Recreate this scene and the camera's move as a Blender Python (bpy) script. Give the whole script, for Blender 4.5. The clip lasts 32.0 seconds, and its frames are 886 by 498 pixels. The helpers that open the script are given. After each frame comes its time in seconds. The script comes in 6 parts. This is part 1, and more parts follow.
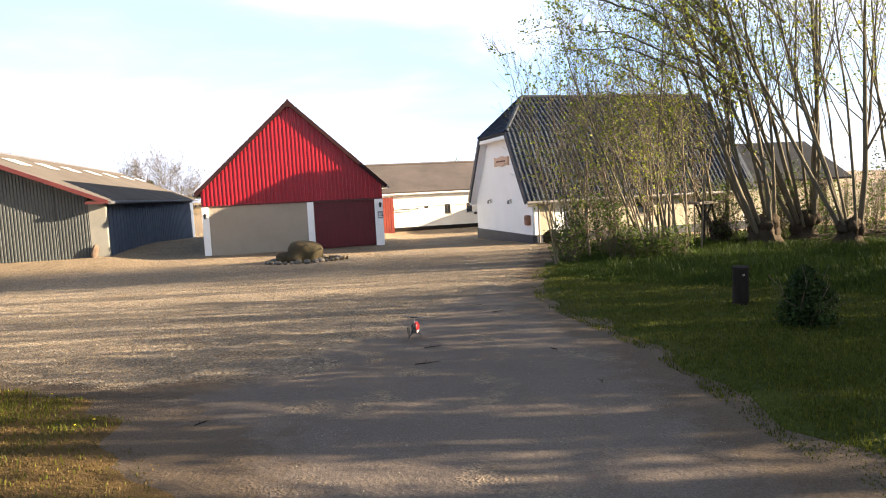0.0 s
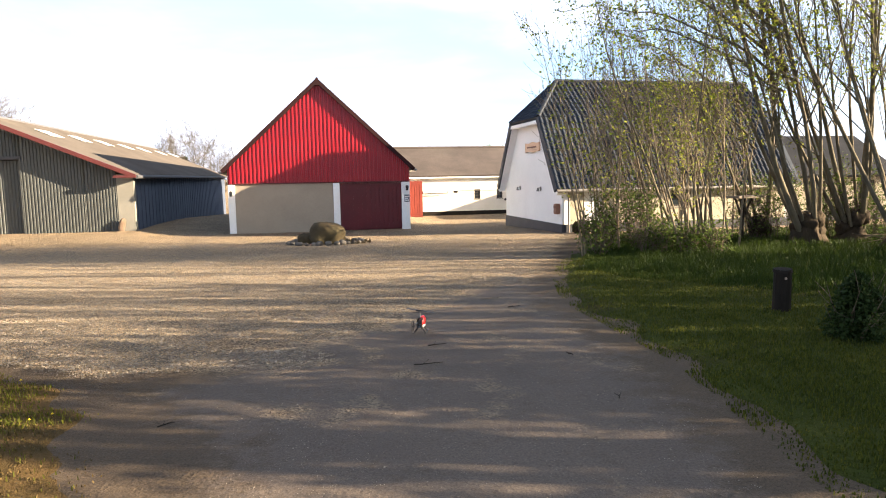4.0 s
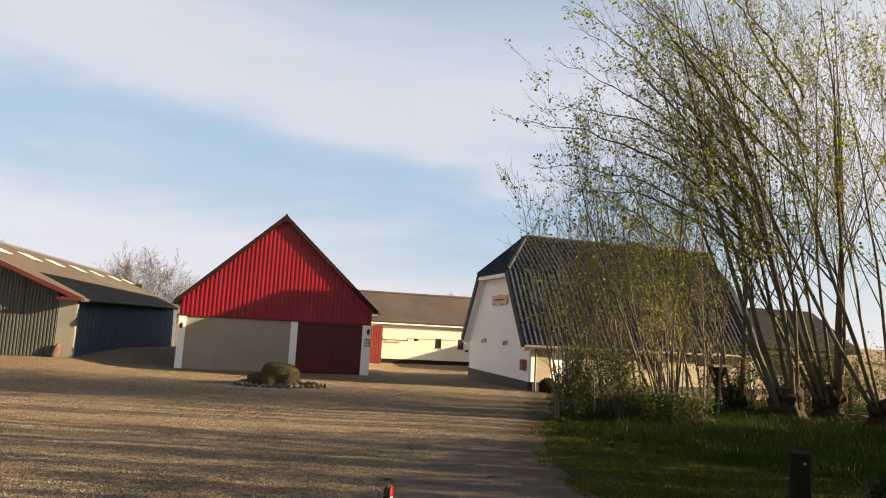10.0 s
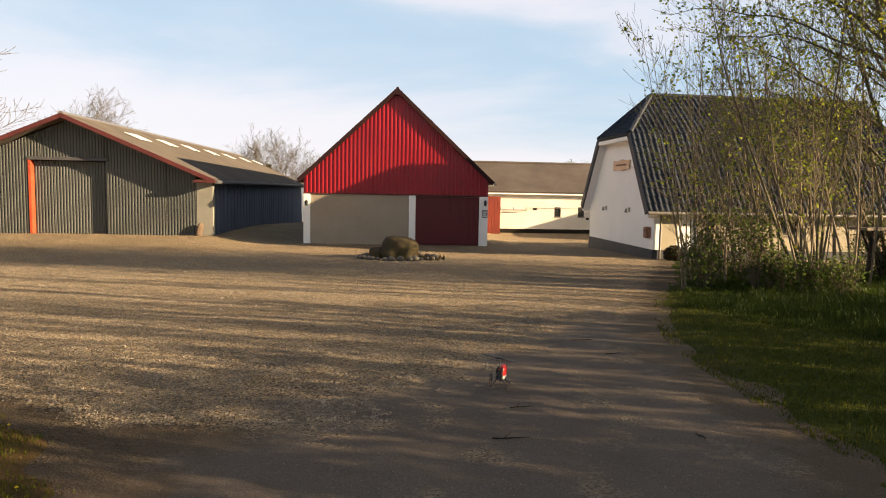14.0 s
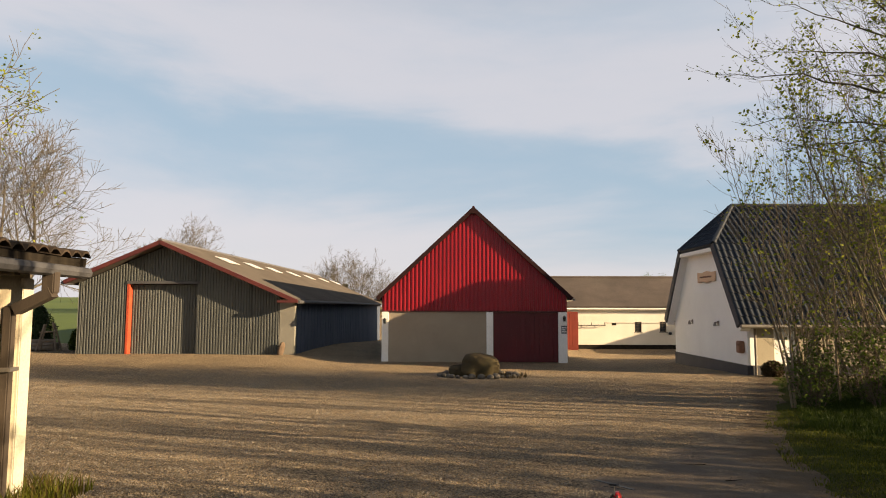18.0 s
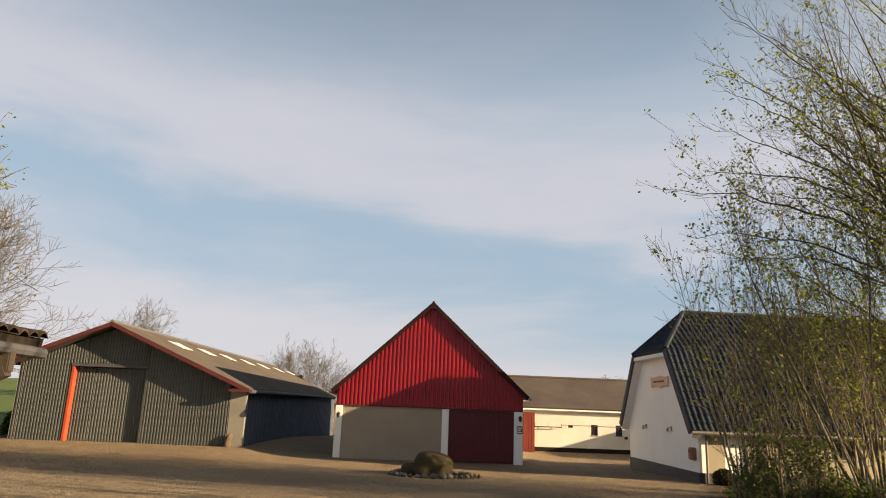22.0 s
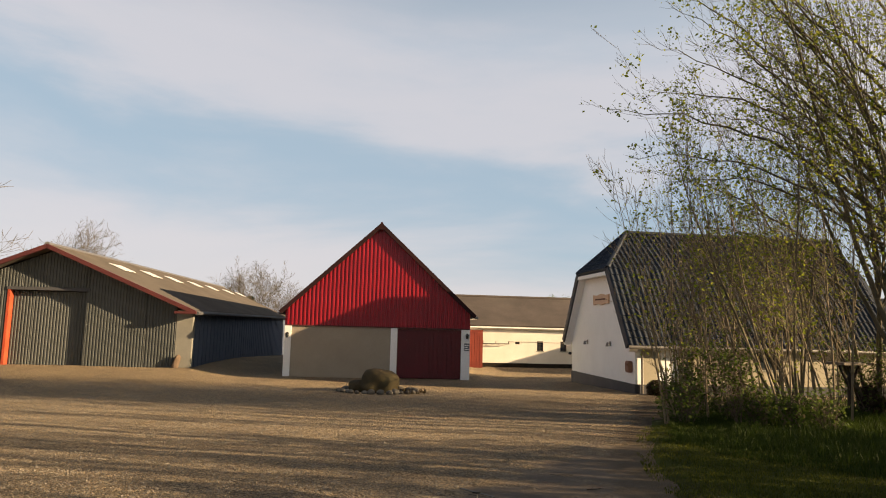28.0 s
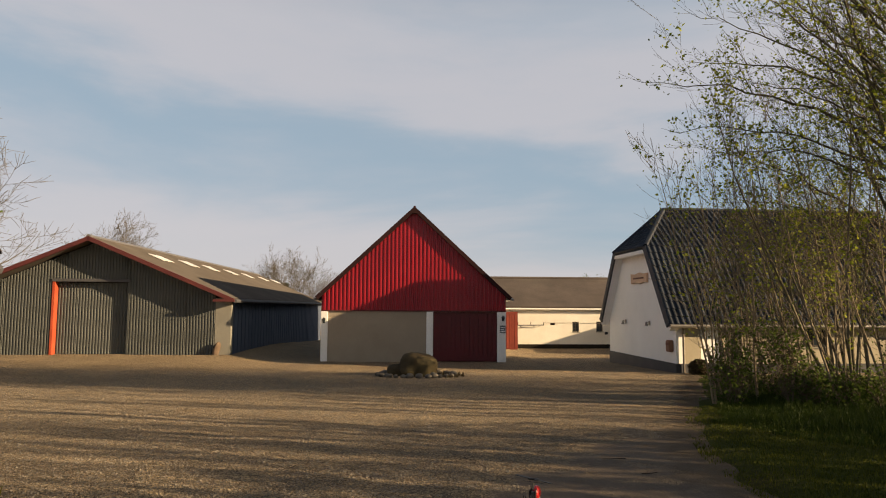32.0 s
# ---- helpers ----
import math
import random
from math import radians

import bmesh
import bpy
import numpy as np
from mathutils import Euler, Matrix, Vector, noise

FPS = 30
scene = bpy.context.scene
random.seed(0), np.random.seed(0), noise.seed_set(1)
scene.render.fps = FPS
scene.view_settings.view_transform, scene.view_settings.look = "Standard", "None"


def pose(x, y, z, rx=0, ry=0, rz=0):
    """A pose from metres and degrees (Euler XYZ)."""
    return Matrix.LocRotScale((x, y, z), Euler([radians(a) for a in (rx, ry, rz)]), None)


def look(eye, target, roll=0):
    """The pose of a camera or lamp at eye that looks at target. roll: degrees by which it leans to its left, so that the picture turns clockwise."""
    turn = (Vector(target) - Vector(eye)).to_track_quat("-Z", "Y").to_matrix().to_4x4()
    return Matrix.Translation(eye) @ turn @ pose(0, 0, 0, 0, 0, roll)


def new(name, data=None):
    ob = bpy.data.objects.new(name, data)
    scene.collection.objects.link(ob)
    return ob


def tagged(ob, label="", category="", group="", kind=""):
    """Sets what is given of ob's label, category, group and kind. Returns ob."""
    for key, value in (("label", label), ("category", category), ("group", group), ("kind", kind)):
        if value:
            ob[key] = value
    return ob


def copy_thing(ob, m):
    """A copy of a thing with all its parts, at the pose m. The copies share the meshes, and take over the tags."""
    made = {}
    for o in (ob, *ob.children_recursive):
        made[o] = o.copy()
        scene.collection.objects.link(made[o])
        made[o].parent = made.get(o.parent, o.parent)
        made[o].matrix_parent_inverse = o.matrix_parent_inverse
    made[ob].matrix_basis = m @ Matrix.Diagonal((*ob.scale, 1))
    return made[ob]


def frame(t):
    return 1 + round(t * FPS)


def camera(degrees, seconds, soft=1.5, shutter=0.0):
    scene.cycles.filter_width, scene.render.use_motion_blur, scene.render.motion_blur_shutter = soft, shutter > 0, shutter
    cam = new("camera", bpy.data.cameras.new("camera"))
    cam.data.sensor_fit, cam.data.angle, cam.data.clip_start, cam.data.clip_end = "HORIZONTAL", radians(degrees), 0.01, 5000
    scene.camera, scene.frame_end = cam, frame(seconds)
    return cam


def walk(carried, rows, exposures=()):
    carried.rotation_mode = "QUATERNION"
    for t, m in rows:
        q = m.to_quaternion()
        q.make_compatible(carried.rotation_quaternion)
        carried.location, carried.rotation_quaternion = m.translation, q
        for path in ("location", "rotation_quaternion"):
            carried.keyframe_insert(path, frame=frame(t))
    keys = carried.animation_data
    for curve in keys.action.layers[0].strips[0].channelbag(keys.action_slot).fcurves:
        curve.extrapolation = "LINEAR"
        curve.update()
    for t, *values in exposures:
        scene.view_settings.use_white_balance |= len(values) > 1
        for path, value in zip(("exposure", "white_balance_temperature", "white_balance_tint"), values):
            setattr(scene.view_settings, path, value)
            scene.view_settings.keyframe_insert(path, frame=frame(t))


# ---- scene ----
FOV_DEG = 68.0


def view(x, y, z, yaw, pitch, roll):
    return pose(x, y, z, 0, 0, yaw) @ pose(0, 0, 0, 90 + pitch, 0, 0) @ pose(0, 0, 0, 0, 0, -roll)


# seconds, eye, yaw, pitch, roll of a head-worn camera
PATH = [
    (0.0, -0.31, -1.64, 2.79, -11.40, -5.12, 2.78),
    (0.5, -0.32, -1.63, 2.77, -11.23, -4.31, 2.24),
    (1.0, -0.41, -1.68, 2.75, -12.74, -4.09, 1.60),
    (1.5, -0.48, -1.71, 2.78, -14.99, -5.66, 3.12),
    (2.0, -0.28, -1.68, 2.85, -12.41, -9.76, 1.84),
    (2.5, 0.11, -1.62, 2.83, -5.90, -8.92, 0.61),
    (3.0, 0.16, -1.40, 2.77, -6.60, -5.39, -0.56),
    (3.5, 0.06, -1.16, 2.77, -8.67, -5.92, 0.98),
    (5.5, 0.20, -0.74, 2.79, -7.09, -8.80, 1.84),
    (6.0, 0.26, -0.54, 2.79, -4.24, -10.03, 2.51),
    (6.5, 0.29, -0.18, 2.78, -0.58, -8.34, 2.73),
    (7.0, 0.31, 0.08, 2.78, -2.46, -5.65, 0.23),
    (7.5, 0.28, 0.29, 2.75, -3.25, 1.65, -0.77),
    (8.0, 0.20, 0.47, 2.73, -1.32, 4.62, -0.25),
    (8.5, 0.11, 0.51, 2.73, 0.64, 4.95, -0.52),
    (9.0, 0.10, 0.31, 2.72, -0.49, 9.02, -3.18),
    (9.5, 0.09, 0.09, 2.72, -5.43, 7.42, -2.62),
    (10.0, -0.06, 0.01, 2.72, -12.05, 6.61, -3.14),
    (10.5, -0.12, -0.07, 2.74, -14.79, 5.69, -3.51),
    (11.0, -0.09, 0.07, 2.74, -12.75, 4.93, -3.07),
    (11.5, 0.01, 0.25, 2.74, -9.22, 4.77, -2.81),
    (12.0, 0.10, 0.31, 2.73, -5.16, 6.90, -2.55),
    (12.5, 0.14, 0.37, 2.73, -4.70, 6.58, -2.46),
    (13.0, 0.15, 0.46, 2.75, -2.03, 2.65, -1.93),
    (13.5, 0.14, 0.42, 2.78, -1.18, -10.96, -1.00),
    (14.0, 0.14, 0.53, 2.78, -2.17, -5.10, -1.10),
    (14.5, 0.11, 0.59, 2.78, -0.58, -5.50, -1.19),
    (16.5, -0.20, 0.69, 2.76, 3.72, 3.14, -0.98),
    (17.0, -0.40, 0.83, 2.75, 5.80, 5.73, -0.49),
    (17.5, -0.32, 0.62, 2.75, 6.21, 7.53, -0.77),
    (18.0, -0.15, 0.63, 2.75, 4.14, 5.02, -0.13),
    (18.5, 0.09, 0.56, 2.74, -1.78, 2.91, -0.29),
    (19.0, 0.18, 0.55, 2.75, -2.66, 0.35, -0.13),
    (19.5, 0.14, 0.59, 2.76, -1.39, -0.65, 0.56),
    (20.0, 0.10, 0.65, 2.76, 0.23, 0.42, 0.34),
    (20.5, 0.06, 0.64, 2.74, 0.74, 3.25, 0.16),
    (21.0, 0.01, 0.53, 2.73, 0.49, 7.54, -1.19),
    (21.5, -0.03, 0.35, 2.72, 0.68, 11.78, -1.78),
    (22.0, -0.07, 0.26, 2.73, 0.97, 13.28, -2.24),
    (22.5, -0.10, 0.38, 2.73, 1.60, 11.13, -1.97),
    (23.0, -0.12, 0.62, 2.75, 2.67, 3.91, -1.47),
    (23.5, -0.15, 0.71, 2.76, 4.21, 2.99, -0.62),
    (24.0, -0.15, 0.69, 2.75, 4.99, 3.52, -0.09),
    (24.5, -0.06, 0.70, 2.75, 2.39, 4.86, -0.99),
    (25.0, 0.05, 0.59, 2.74, -0.65, 5.45, -1.81),
    (25.5, 0.13, 0.46, 2.73, -2.99, 5.01, -1.82),
    (27.5, 0.19, 0.42, 2.73, -2.79, 6.40, -1.07),
    (28.0, 0.20, 0.38, 2.73, -3.35, 6.57, -1.50),
    (28.5, 0.20, 0.34, 2.72, -3.59, 7.28, -1.84),
    (29.0, 0.16, 0.38, 2.72, -3.08, 7.09, -1.33),
    (29.5, 0.07, 0.40, 2.72, -0.93, 9.34, -1.06),
    (30.0, 0.02, 0.35, 2.72, 0.72, 11.06, -1.61),
    (30.5, -0.05, 0.40, 2.72, 1.48, 11.19, -1.04),
    (31.0, -0.05, 0.44, 2.72, 0.82, 10.33, -1.48),
    (31.5, 0.02, 0.46, 2.72, -1.08, 8.52, -1.03),
    (32.0, 0.03, 0.57, 2.74, -0.73, 5.03, -0.31),
]
EXPOSURE = [
    (0.0, 2.62, 5950, 10),
    (1.0, 2.45, 5950, 10),
    (2.0, 2.48, 5900, 10),
    (3.0, 2.75, 6050, 10),
    (6.0, 2.64, 6050, 10),
    (7.0, 2.62, 6200, 10),
    (8.0, 2.14, 6500, 10),
    (9.0, 1.78, 6680, 10),
    (10.0, 1.66, 6880, 10),
    (13.0, 1.62, 6980, 10),
    (13.5, 1.82, 7050, 10),
    (14.5, 1.90, 7100, 10),
    (16.5, 1.71, 6980, 10),
    (18.0, 1.5, 7180, 10),
    (20.0, 1.7, 7330, 10),
    (21.0, 1.75, 7080, 10),
    (22.0, 1.42, 7080, 10),
    (23.0, 1.34, 7280, 10),
    (25.0, 1.42, 7430, 10),
    (29.0, 1.46, 7180, 10),
    (30.0, 1.28, 7130, 10),
    (31.0, 1.16, 7250, 10),
    (32.0, 1.2, 7250, 10),
]
cam = camera(FOV_DEG, 32.0, soft=1.05)
walk(cam, [(r[0], view(*r[1:])) for r in PATH], EXPOSURE)

# ---------------------------------------------------------------- world, sun
SUN_BEARING, SUN_HEIGHT = radians(106.0), radians(15.8)   # clockwise from +y
world = bpy.data.worlds.new("evening_sky")
scene.world = world
world.use_nodes = True
wn, wl = world.node_tree.nodes, world.node_tree.links
wn.clear()


def wnode(kind, **kw):
    n = wn.new(kind)
    for k, v in kw.items():
        n.inputs[k].default_value = v
    return n


sky = wn.new("ShaderNodeTexSky")
sky.sky_type, sky.sun_disc = "NISHITA", False
sky.sun_elevation, sky.sun_rotation = SUN_HEIGHT, SUN_BEARING
sky.air_density, sky.dust_density, sky.ozone_density = 1.0, 0.7, 2.5
wco = wn.new("ShaderNodeTexCoord")
wmap = wn.new("ShaderNodeMapping")
wmap.inputs["Scale"].default_value = (1.0, 1.0, 4.2)
wmap.inputs["Rotation"].default_value = (radians(4), radians(-7), radians(20))
wl.new(wco.outputs["Generated"], wmap.inputs["Vector"])
cl = wnode("ShaderNodeTexNoise", Scale=1.5, Detail=8.0, Roughness=0.55, Distortion=0.3)
wl.new(wmap.outputs["Vector"], cl.inputs["Vector"])
# cloud sheets lie in bands over the horizon, tilted and frayed
wsep = wn.new("ShaderNodeSeparateXYZ")
wl.new(wco.outputs["Generated"], wsep.inputs[0])


def wmath(kind, a, b):
    n = wn.new("ShaderNodeMath")
    n.operation = kind
    for k, v in enumerate((a, b)):
        if isinstance(v, float):
            n.inputs[k].default_value = v
        else:
            wl.new(v, n.inputs[k])
    return n.outputs[0]


tilted = wmath("ADD", wsep.outputs[2], wmath("MULTIPLY", wsep.outputs[0], 0.09))
fray = wmath("MULTIPLY", wmath("SUBTRACT", cl.outputs["Fac"], 0.5), 0.42)
ramp = wn.new("ShaderNodeValToRGB")
ramp.color_ramp.interpolation = "B_SPLINE"
stops = ((0.0, 0.7), (0.09, 0.7), (0.15, 0.38), (0.215, 0.06), (0.26, 0.18), (0.31, 0.60), (0.365, 0.63), (0.44, 0.33), (0.55, 0.22), (0.68, 0.05))
while len(ramp.color_ramp.elements) < len(stops):
    ramp.color_ramp.elements.new(0.5)
for el, (p, v) in zip(ramp.color_ramp.elements, stops):
    el.position, el.color = p, (v, v, v, 1)
wl.new(wmath("ADD", tilted, fray), ramp.inputs["Fac"])
# thin even veil of high cloud over the whole sky
veil = wnode("ShaderNodeMix", Factor=0.72)
veil.data_type = "RGBA"
veil.inputs[7].default_value = (3.95, 5.95, 8.1, 1)
wl.new(sky.outputs[0], veil.inputs[6])
cloud = wnode("ShaderNodeMix", Factor=0.5)
cloud.data_type = "RGBA"
cloudtint = wnode("ShaderNodeMix", Factor=0.72)
cloudtint.data_type = "RGBA"
cloudtint.inputs[7].default_value = (9.75, 8.45, 8.75, 1)
wl.new(veil.outputs[2], cloudtint.inputs[6])
# the cloud sheet thins out to clear sky overhead
high = wnode("ShaderNodeMapRange")
for key, value in (("From Min", 0.4), ("From Max", 0.85), ("To Min", 1.0), ("To Max", 0.15)):
    high.inputs[key].default_value = value
wl.new(wsep.outputs[2], high.inputs["Value"])
over = wnode("ShaderNodeMapRange")
for key, value in (("From Min", 0.4), ("From Max", 0.7), ("To Min", 0.72), ("To Max", 0.05)):
    over.inputs[key].default_value = value
wl.new(wsep.outputs[2], over.inputs["Value"])
wl.new(over.outputs[0], veil.inputs["Factor"])
thin = wn.new("ShaderNodeMath")
thin.operation = "MULTIPLY"
wl.new(ramp.outputs["Color"], thin.inputs[0])
wl.new(high.outputs[0], thin.inputs[1])
wl.new(thin.outputs[0], cloud.inputs["Factor"])
wl.new(veil.outputs[2], cloud.inputs[6])
wl.new(cloudtint.outputs[2], cloud.inputs[7])
bg = wnode("ShaderNodeBackground", Strength=0.036)
# thin cloud brightens towards the low sun
toward = Vector((math.sin(SUN_BEARING) * math.cos(SUN_HEIGHT), math.cos(SUN_BEARING) * math.cos(SUN_HEIGHT), math.sin(SUN_HEIGHT)))
sunward = wn.new("ShaderNodeVectorMath")
sunward.operation = "DOT_PRODUCT"
sunward.inputs[1].default_value = toward
wl.new(wco.outputs["Generated"], sunward.inputs[0])
near_sun = wnode("ShaderNodeMapRange")
for key, value in (("From Min", 0.2), ("From Max", 0.9), ("To Min", 0.0), ("To Max", 0.45)):
    near_sun.inputs[key].default_value = value
wl.new(sunward.outputs["Value"], near_sun.inputs["Value"])
glow = wnode("ShaderNodeMix", Factor=0.5)
glow.data_type = "RGBA"
glow.inputs[7].default_value = (10.5, 9.4, 8.0, 1)
wl.new(near_sun.outputs[0], glow.inputs["Factor"])
wl.new(cloud.outputs[2], glow.inputs[6])
wl.new(glow.outputs[2], bg.inputs["Color"])
wo = wn.new("ShaderNodeOutputWorld")
wl.new(bg.outputs[0], wo.inputs["Surface"])

sun = new("sun", bpy.data.lights.new("sun", "SUN"))
sun.data.energy, sun.data.angle, sun.data.color = 5.0, radians(0.45), (1.0, 0.77, 0.50)
sun.matrix_world = look(toward * 60, (0, 0, 0))


# ---------------------------------------------------------------- materials
def surface(name, a, b, scale=3.0, fine=60.0, rough=0.8, bump=0.3, dist=0.01, metal=0.0, vary=0.0, contrast=0.35, stretch=(1, 1, 1), dirt=None, dirt_amount=0.5, spec=0.35):
    """Two-scale mottled material: colours a and b by a coarse noise, fine grain on top, bump from the grain."""
    m = bpy.data.materials.new(name)
    m.use_nodes = True
    n, l = m.node_tree.nodes, m.node_tree.links
    p = n["Principled BSDF"]
    co = n.new("ShaderNodeTexCoord")
    mp = n.new("ShaderNodeMapping")
    mp.inputs["Scale"].default_value = stretch
    l.new(co.outputs["Object"], mp.inputs["Vector"])
    big = n.new("ShaderNodeTexNoise")
    big.inputs["Scale"].default_value, big.inputs["Detail"].default_value, big.inputs["Roughness"].default_value = scale, 5, 0.6
    small = n.new("ShaderNodeTexNoise")
    small.inputs["Scale"].default_value, small.inputs["Detail"].default_value = fine, 3
    l.new(mp.outputs[0], big.inputs["Vector"])
    l.new(mp.outputs[0], small.inputs["Vector"])
    r = n.new("ShaderNodeValToRGB")
    r.color_ramp.elements[0].position, r.color_ramp.elements[1].position = 0.5 - contrast / 2, 0.5 + contrast / 2
    r.color_ramp.elements[0].color, r.color_ramp.elements[1].color = (*a, 1), (*b, 1)
    l.new(big.outputs["Fac"], r.inputs["Fac"])
    hv = n.new("ShaderNodeHueSaturation")
    mr = n.new("ShaderNodeMapRange")
    mr.inputs["To Min"].default_value, mr.inputs["To Max"].default_value = 0.72, 1.28
    l.new(small.outputs["Fac"], mr.inputs["Value"])
    last = r.outputs["Color"]
    if dirt:
        dn = n.new("ShaderNodeTexNoise")
        dn.inputs["Scale"].default_value, dn.inputs["Detail"].default_value = scale * 0.37, 6
        l.new(mp.outputs[0], dn.inputs["Vector"])
        dr = n.new("ShaderNodeMapRange")
        dr.inputs["From Min"].default_value, dr.inputs["From Max"].default_value, dr.inputs["To Max"].default_value = 0.52, 0.72, dirt_amount
        l.new(dn.outputs["Fac"], dr.inputs["Value"])
        mx = n.new("ShaderNodeMix")
        mx.data_type = "RGBA"
        mx.inputs[7].default_value = (*dirt, 1)
        l.new(dr.outputs[0], mx.inputs["Factor"])
        l.new(last, mx.inputs[6])
        last = mx.outputs[2]
    l.new(last, hv.inputs["Color"])
    if vary:
        oi = n.new("ShaderNodeObjectInfo")
        vr = n.new("ShaderNodeMapRange")
        vr.inputs["To Min"].default_value, vr.inputs["To Max"].default_value = 1 - vary, 1 + vary
        l.new(oi.outputs["Random"], vr.inputs["Value"])
        mu = n.new("ShaderNodeMath")
        mu.operation = "MULTIPLY"
        l.new(vr.outputs[0], mu.inputs[0])
        l.new(mr.outputs[0], mu.inputs[1])
        l.new(mu.outputs[0], hv.inputs["Value"])
    else:
        l.new(mr.outputs[0], hv.inputs["Value"])
    l.new(hv.outputs[0], p.inputs["Base Color"])
    rr = n.new("ShaderNodeMapRange")
    rr.inputs["To Min"].default_value, rr.inputs["To Max"].default_value = max(rough - 0.12, 0.02), min(rough + 0.12, 1)
    l.new(big.outputs["Fac"], rr.inputs["Value"])
    l.new(rr.outputs[0], p.inputs["Roughness"])
    p.inputs["Metallic"].default_value = metal
    p.inputs["Specular IOR Level"].default_value = spec
    if bump:
        bp = n.new("ShaderNodeBump")
        bp.inputs["Strength"].default_value, bp.inputs["Distance"].default_value = bump, dist
        l.new(small.outputs["Fac"], bp.inputs["Height"])
        l.new(bp.outputs[0], p.inputs["Normal"])
    return m


def leaf_material(name, a, b, through_light=0.45):
    m = bpy.data.materials.new(name)
    m.use_nodes = True
    n, l = m.node_tree.nodes, m.node_tree.links
    p = n["Principled BSDF"]
    out = n["Material Output"]
    ge = n.new("ShaderNodeNewGeometry")
    r = n.new("ShaderNodeValToRGB")
    r.color_ramp.elements[0].color, r.color_ramp.elements[1].color = (*a, 1), (*b, 1)
    l.new(ge.outputs["Random Per Island"], r.inputs["Fac"])
    l.new(r.outputs[0], p.inputs["Base Color"])
    p.inputs["Roughness"].default_value = 0.6
    p.inputs["Specular IOR Level"].default_value = 0.15
    tr = n.new("ShaderNodeBsdfTranslucent")
    l.new(r.outputs[0], tr.inputs["Color"])
    ms = n.new("ShaderNodeMixShader")
    ms.inputs[0].default_value = through_light
    l.new(p.outputs[0], ms.inputs[1])
    l.new(tr.outputs[0], ms.inputs[2])
    l.new(ms.outputs[0], out.inputs["Surface"])
    return m


M = {}
M["red_metal"] = surface("red_metal", (0.24, 0.009, 0.017), (0.30, 0.013, 0.022), 0.5, 25, 0.33, 0.05, 0.003, vary=0.05, dirt=(0.25, 0.015, 0.02), dirt_amount=0.4)
M["dark_red"] = surface("dark_red", (0.075, 0.007, 0.010), (0.10, 0.009, 0.013), 0.8, 30, 0.5, 0.1, 0.004, vary=0.06)
M["verge_dark"] = surface("verge_dark", (0.02, 0.009, 0.010), (0.032, 0.013, 0.013), 1.0, 30, 0.7, 0.15, 0.004, spec=0.1)
M["old_post"] = surface("old_post", (0.012, 0.01, 0.008), (0.026, 0.021, 0.016), 2.0, 40, 0.9, 0.4, 0.006, spec=0.1, stretch=(4, 4, 0.6))
M["verge_red"] = surface("verge_red", (0.065, 0.014, 0.014), (0.09, 0.02, 0.018), 1.0, 30, 0.6, 0.15, 0.004)
M["orange_red"] = surface("orange_red", (0.32, 0.05, 0.022), (0.4, 0.07, 0.03), 1.2, 30, 0.6, 0.1, 0.004)
M["barn_grey"] = surface("barn_grey", (0.056, 0.061, 0.058), (0.074, 0.079, 0.075), 0.4, 22, 0.6, 0.1, 0.004, vary=0.05, dirt=(0.14, 0.125, 0.1), dirt_amount=0.35)
M["barn_blue"] = surface("barn_blue", (0.068, 0.085, 0.122), (0.088, 0.107, 0.150), 0.4, 22, 0.9, 0.1, 0.004, spec=0.08)
M["fibre_cement"] = surface("fibre_cement", (0.07, 0.06, 0.051), (0.105, 0.089, 0.076), 0.35, 14, 0.9, 0.4, 0.01, dirt=(0.065, 0.05, 0.04), dirt_amount=0.6)
M["old_tile"] = surface("old_tile", (0.06, 0.048, 0.042), (0.10, 0.08, 0.069), 0.4, 9, 0.9, 0.4, 0.02, dirt=(0.1, 0.085, 0.07), dirt_amount=0.6)
M["blue_tile"] = surface("blue_tile", (0.012, 0.016, 0.024), (0.026, 0.033, 0.046), 1.5, 30, 0.5, 0.15, 0.004, vary=0.3, spec=0.2)
M["white_render"] = surface("white_render", (0.76, 0.75, 0.72), (0.83, 0.82, 0.79), 0.7, 40, 0.9, 0.25, 0.006, dirt=(0.66, 0.64, 0.6), dirt_amount=0.4)
M["stable_white"] = surface("stable_white", (0.62, 0.58, 0.50), (0.70, 0.66, 0.58), 0.7, 40, 0.9, 0.25, 0.006, dirt=(0.54, 0.5, 0.42), dirt_amount=0.5)
M["white_paint"] = surface("white_paint", (0.74, 0.73, 0.70), (0.8, 0.79, 0.77), 1.0, 40, 0.6, 0.1, 0.003)
M["beige_render"] = surface("beige_render", (0.26, 0.215, 0.165), (0.31, 0.26, 0.20), 0.6, 30, 0.9, 0.25, 0.006, dirt=(0.21, 0.175, 0.13), dirt_amount=0.5)
M["grey_render"] = surface("grey_render", (0.16, 0.155, 0.135), (0.22, 0.21, 0.18), 0.8, 30, 0.9, 0.3, 0.006, dirt=(0.25, 0.24, 0.19), dirt_amount=0.6)
M["plinth"] = surface("plinth", (0.045, 0.045, 0.05), (0.07, 0.07, 0.075), 1.0, 30, 0.8, 0.3, 0.006)
M["cream_wall"] = surface("cream_wall", (0.31, 0.27, 0.195), (0.37, 0.325, 0.24), 0.8, 30, 0.9, 0.3, 0.008, dirt=(0.36, 0.30, 0.2), dirt_amount=0.5)
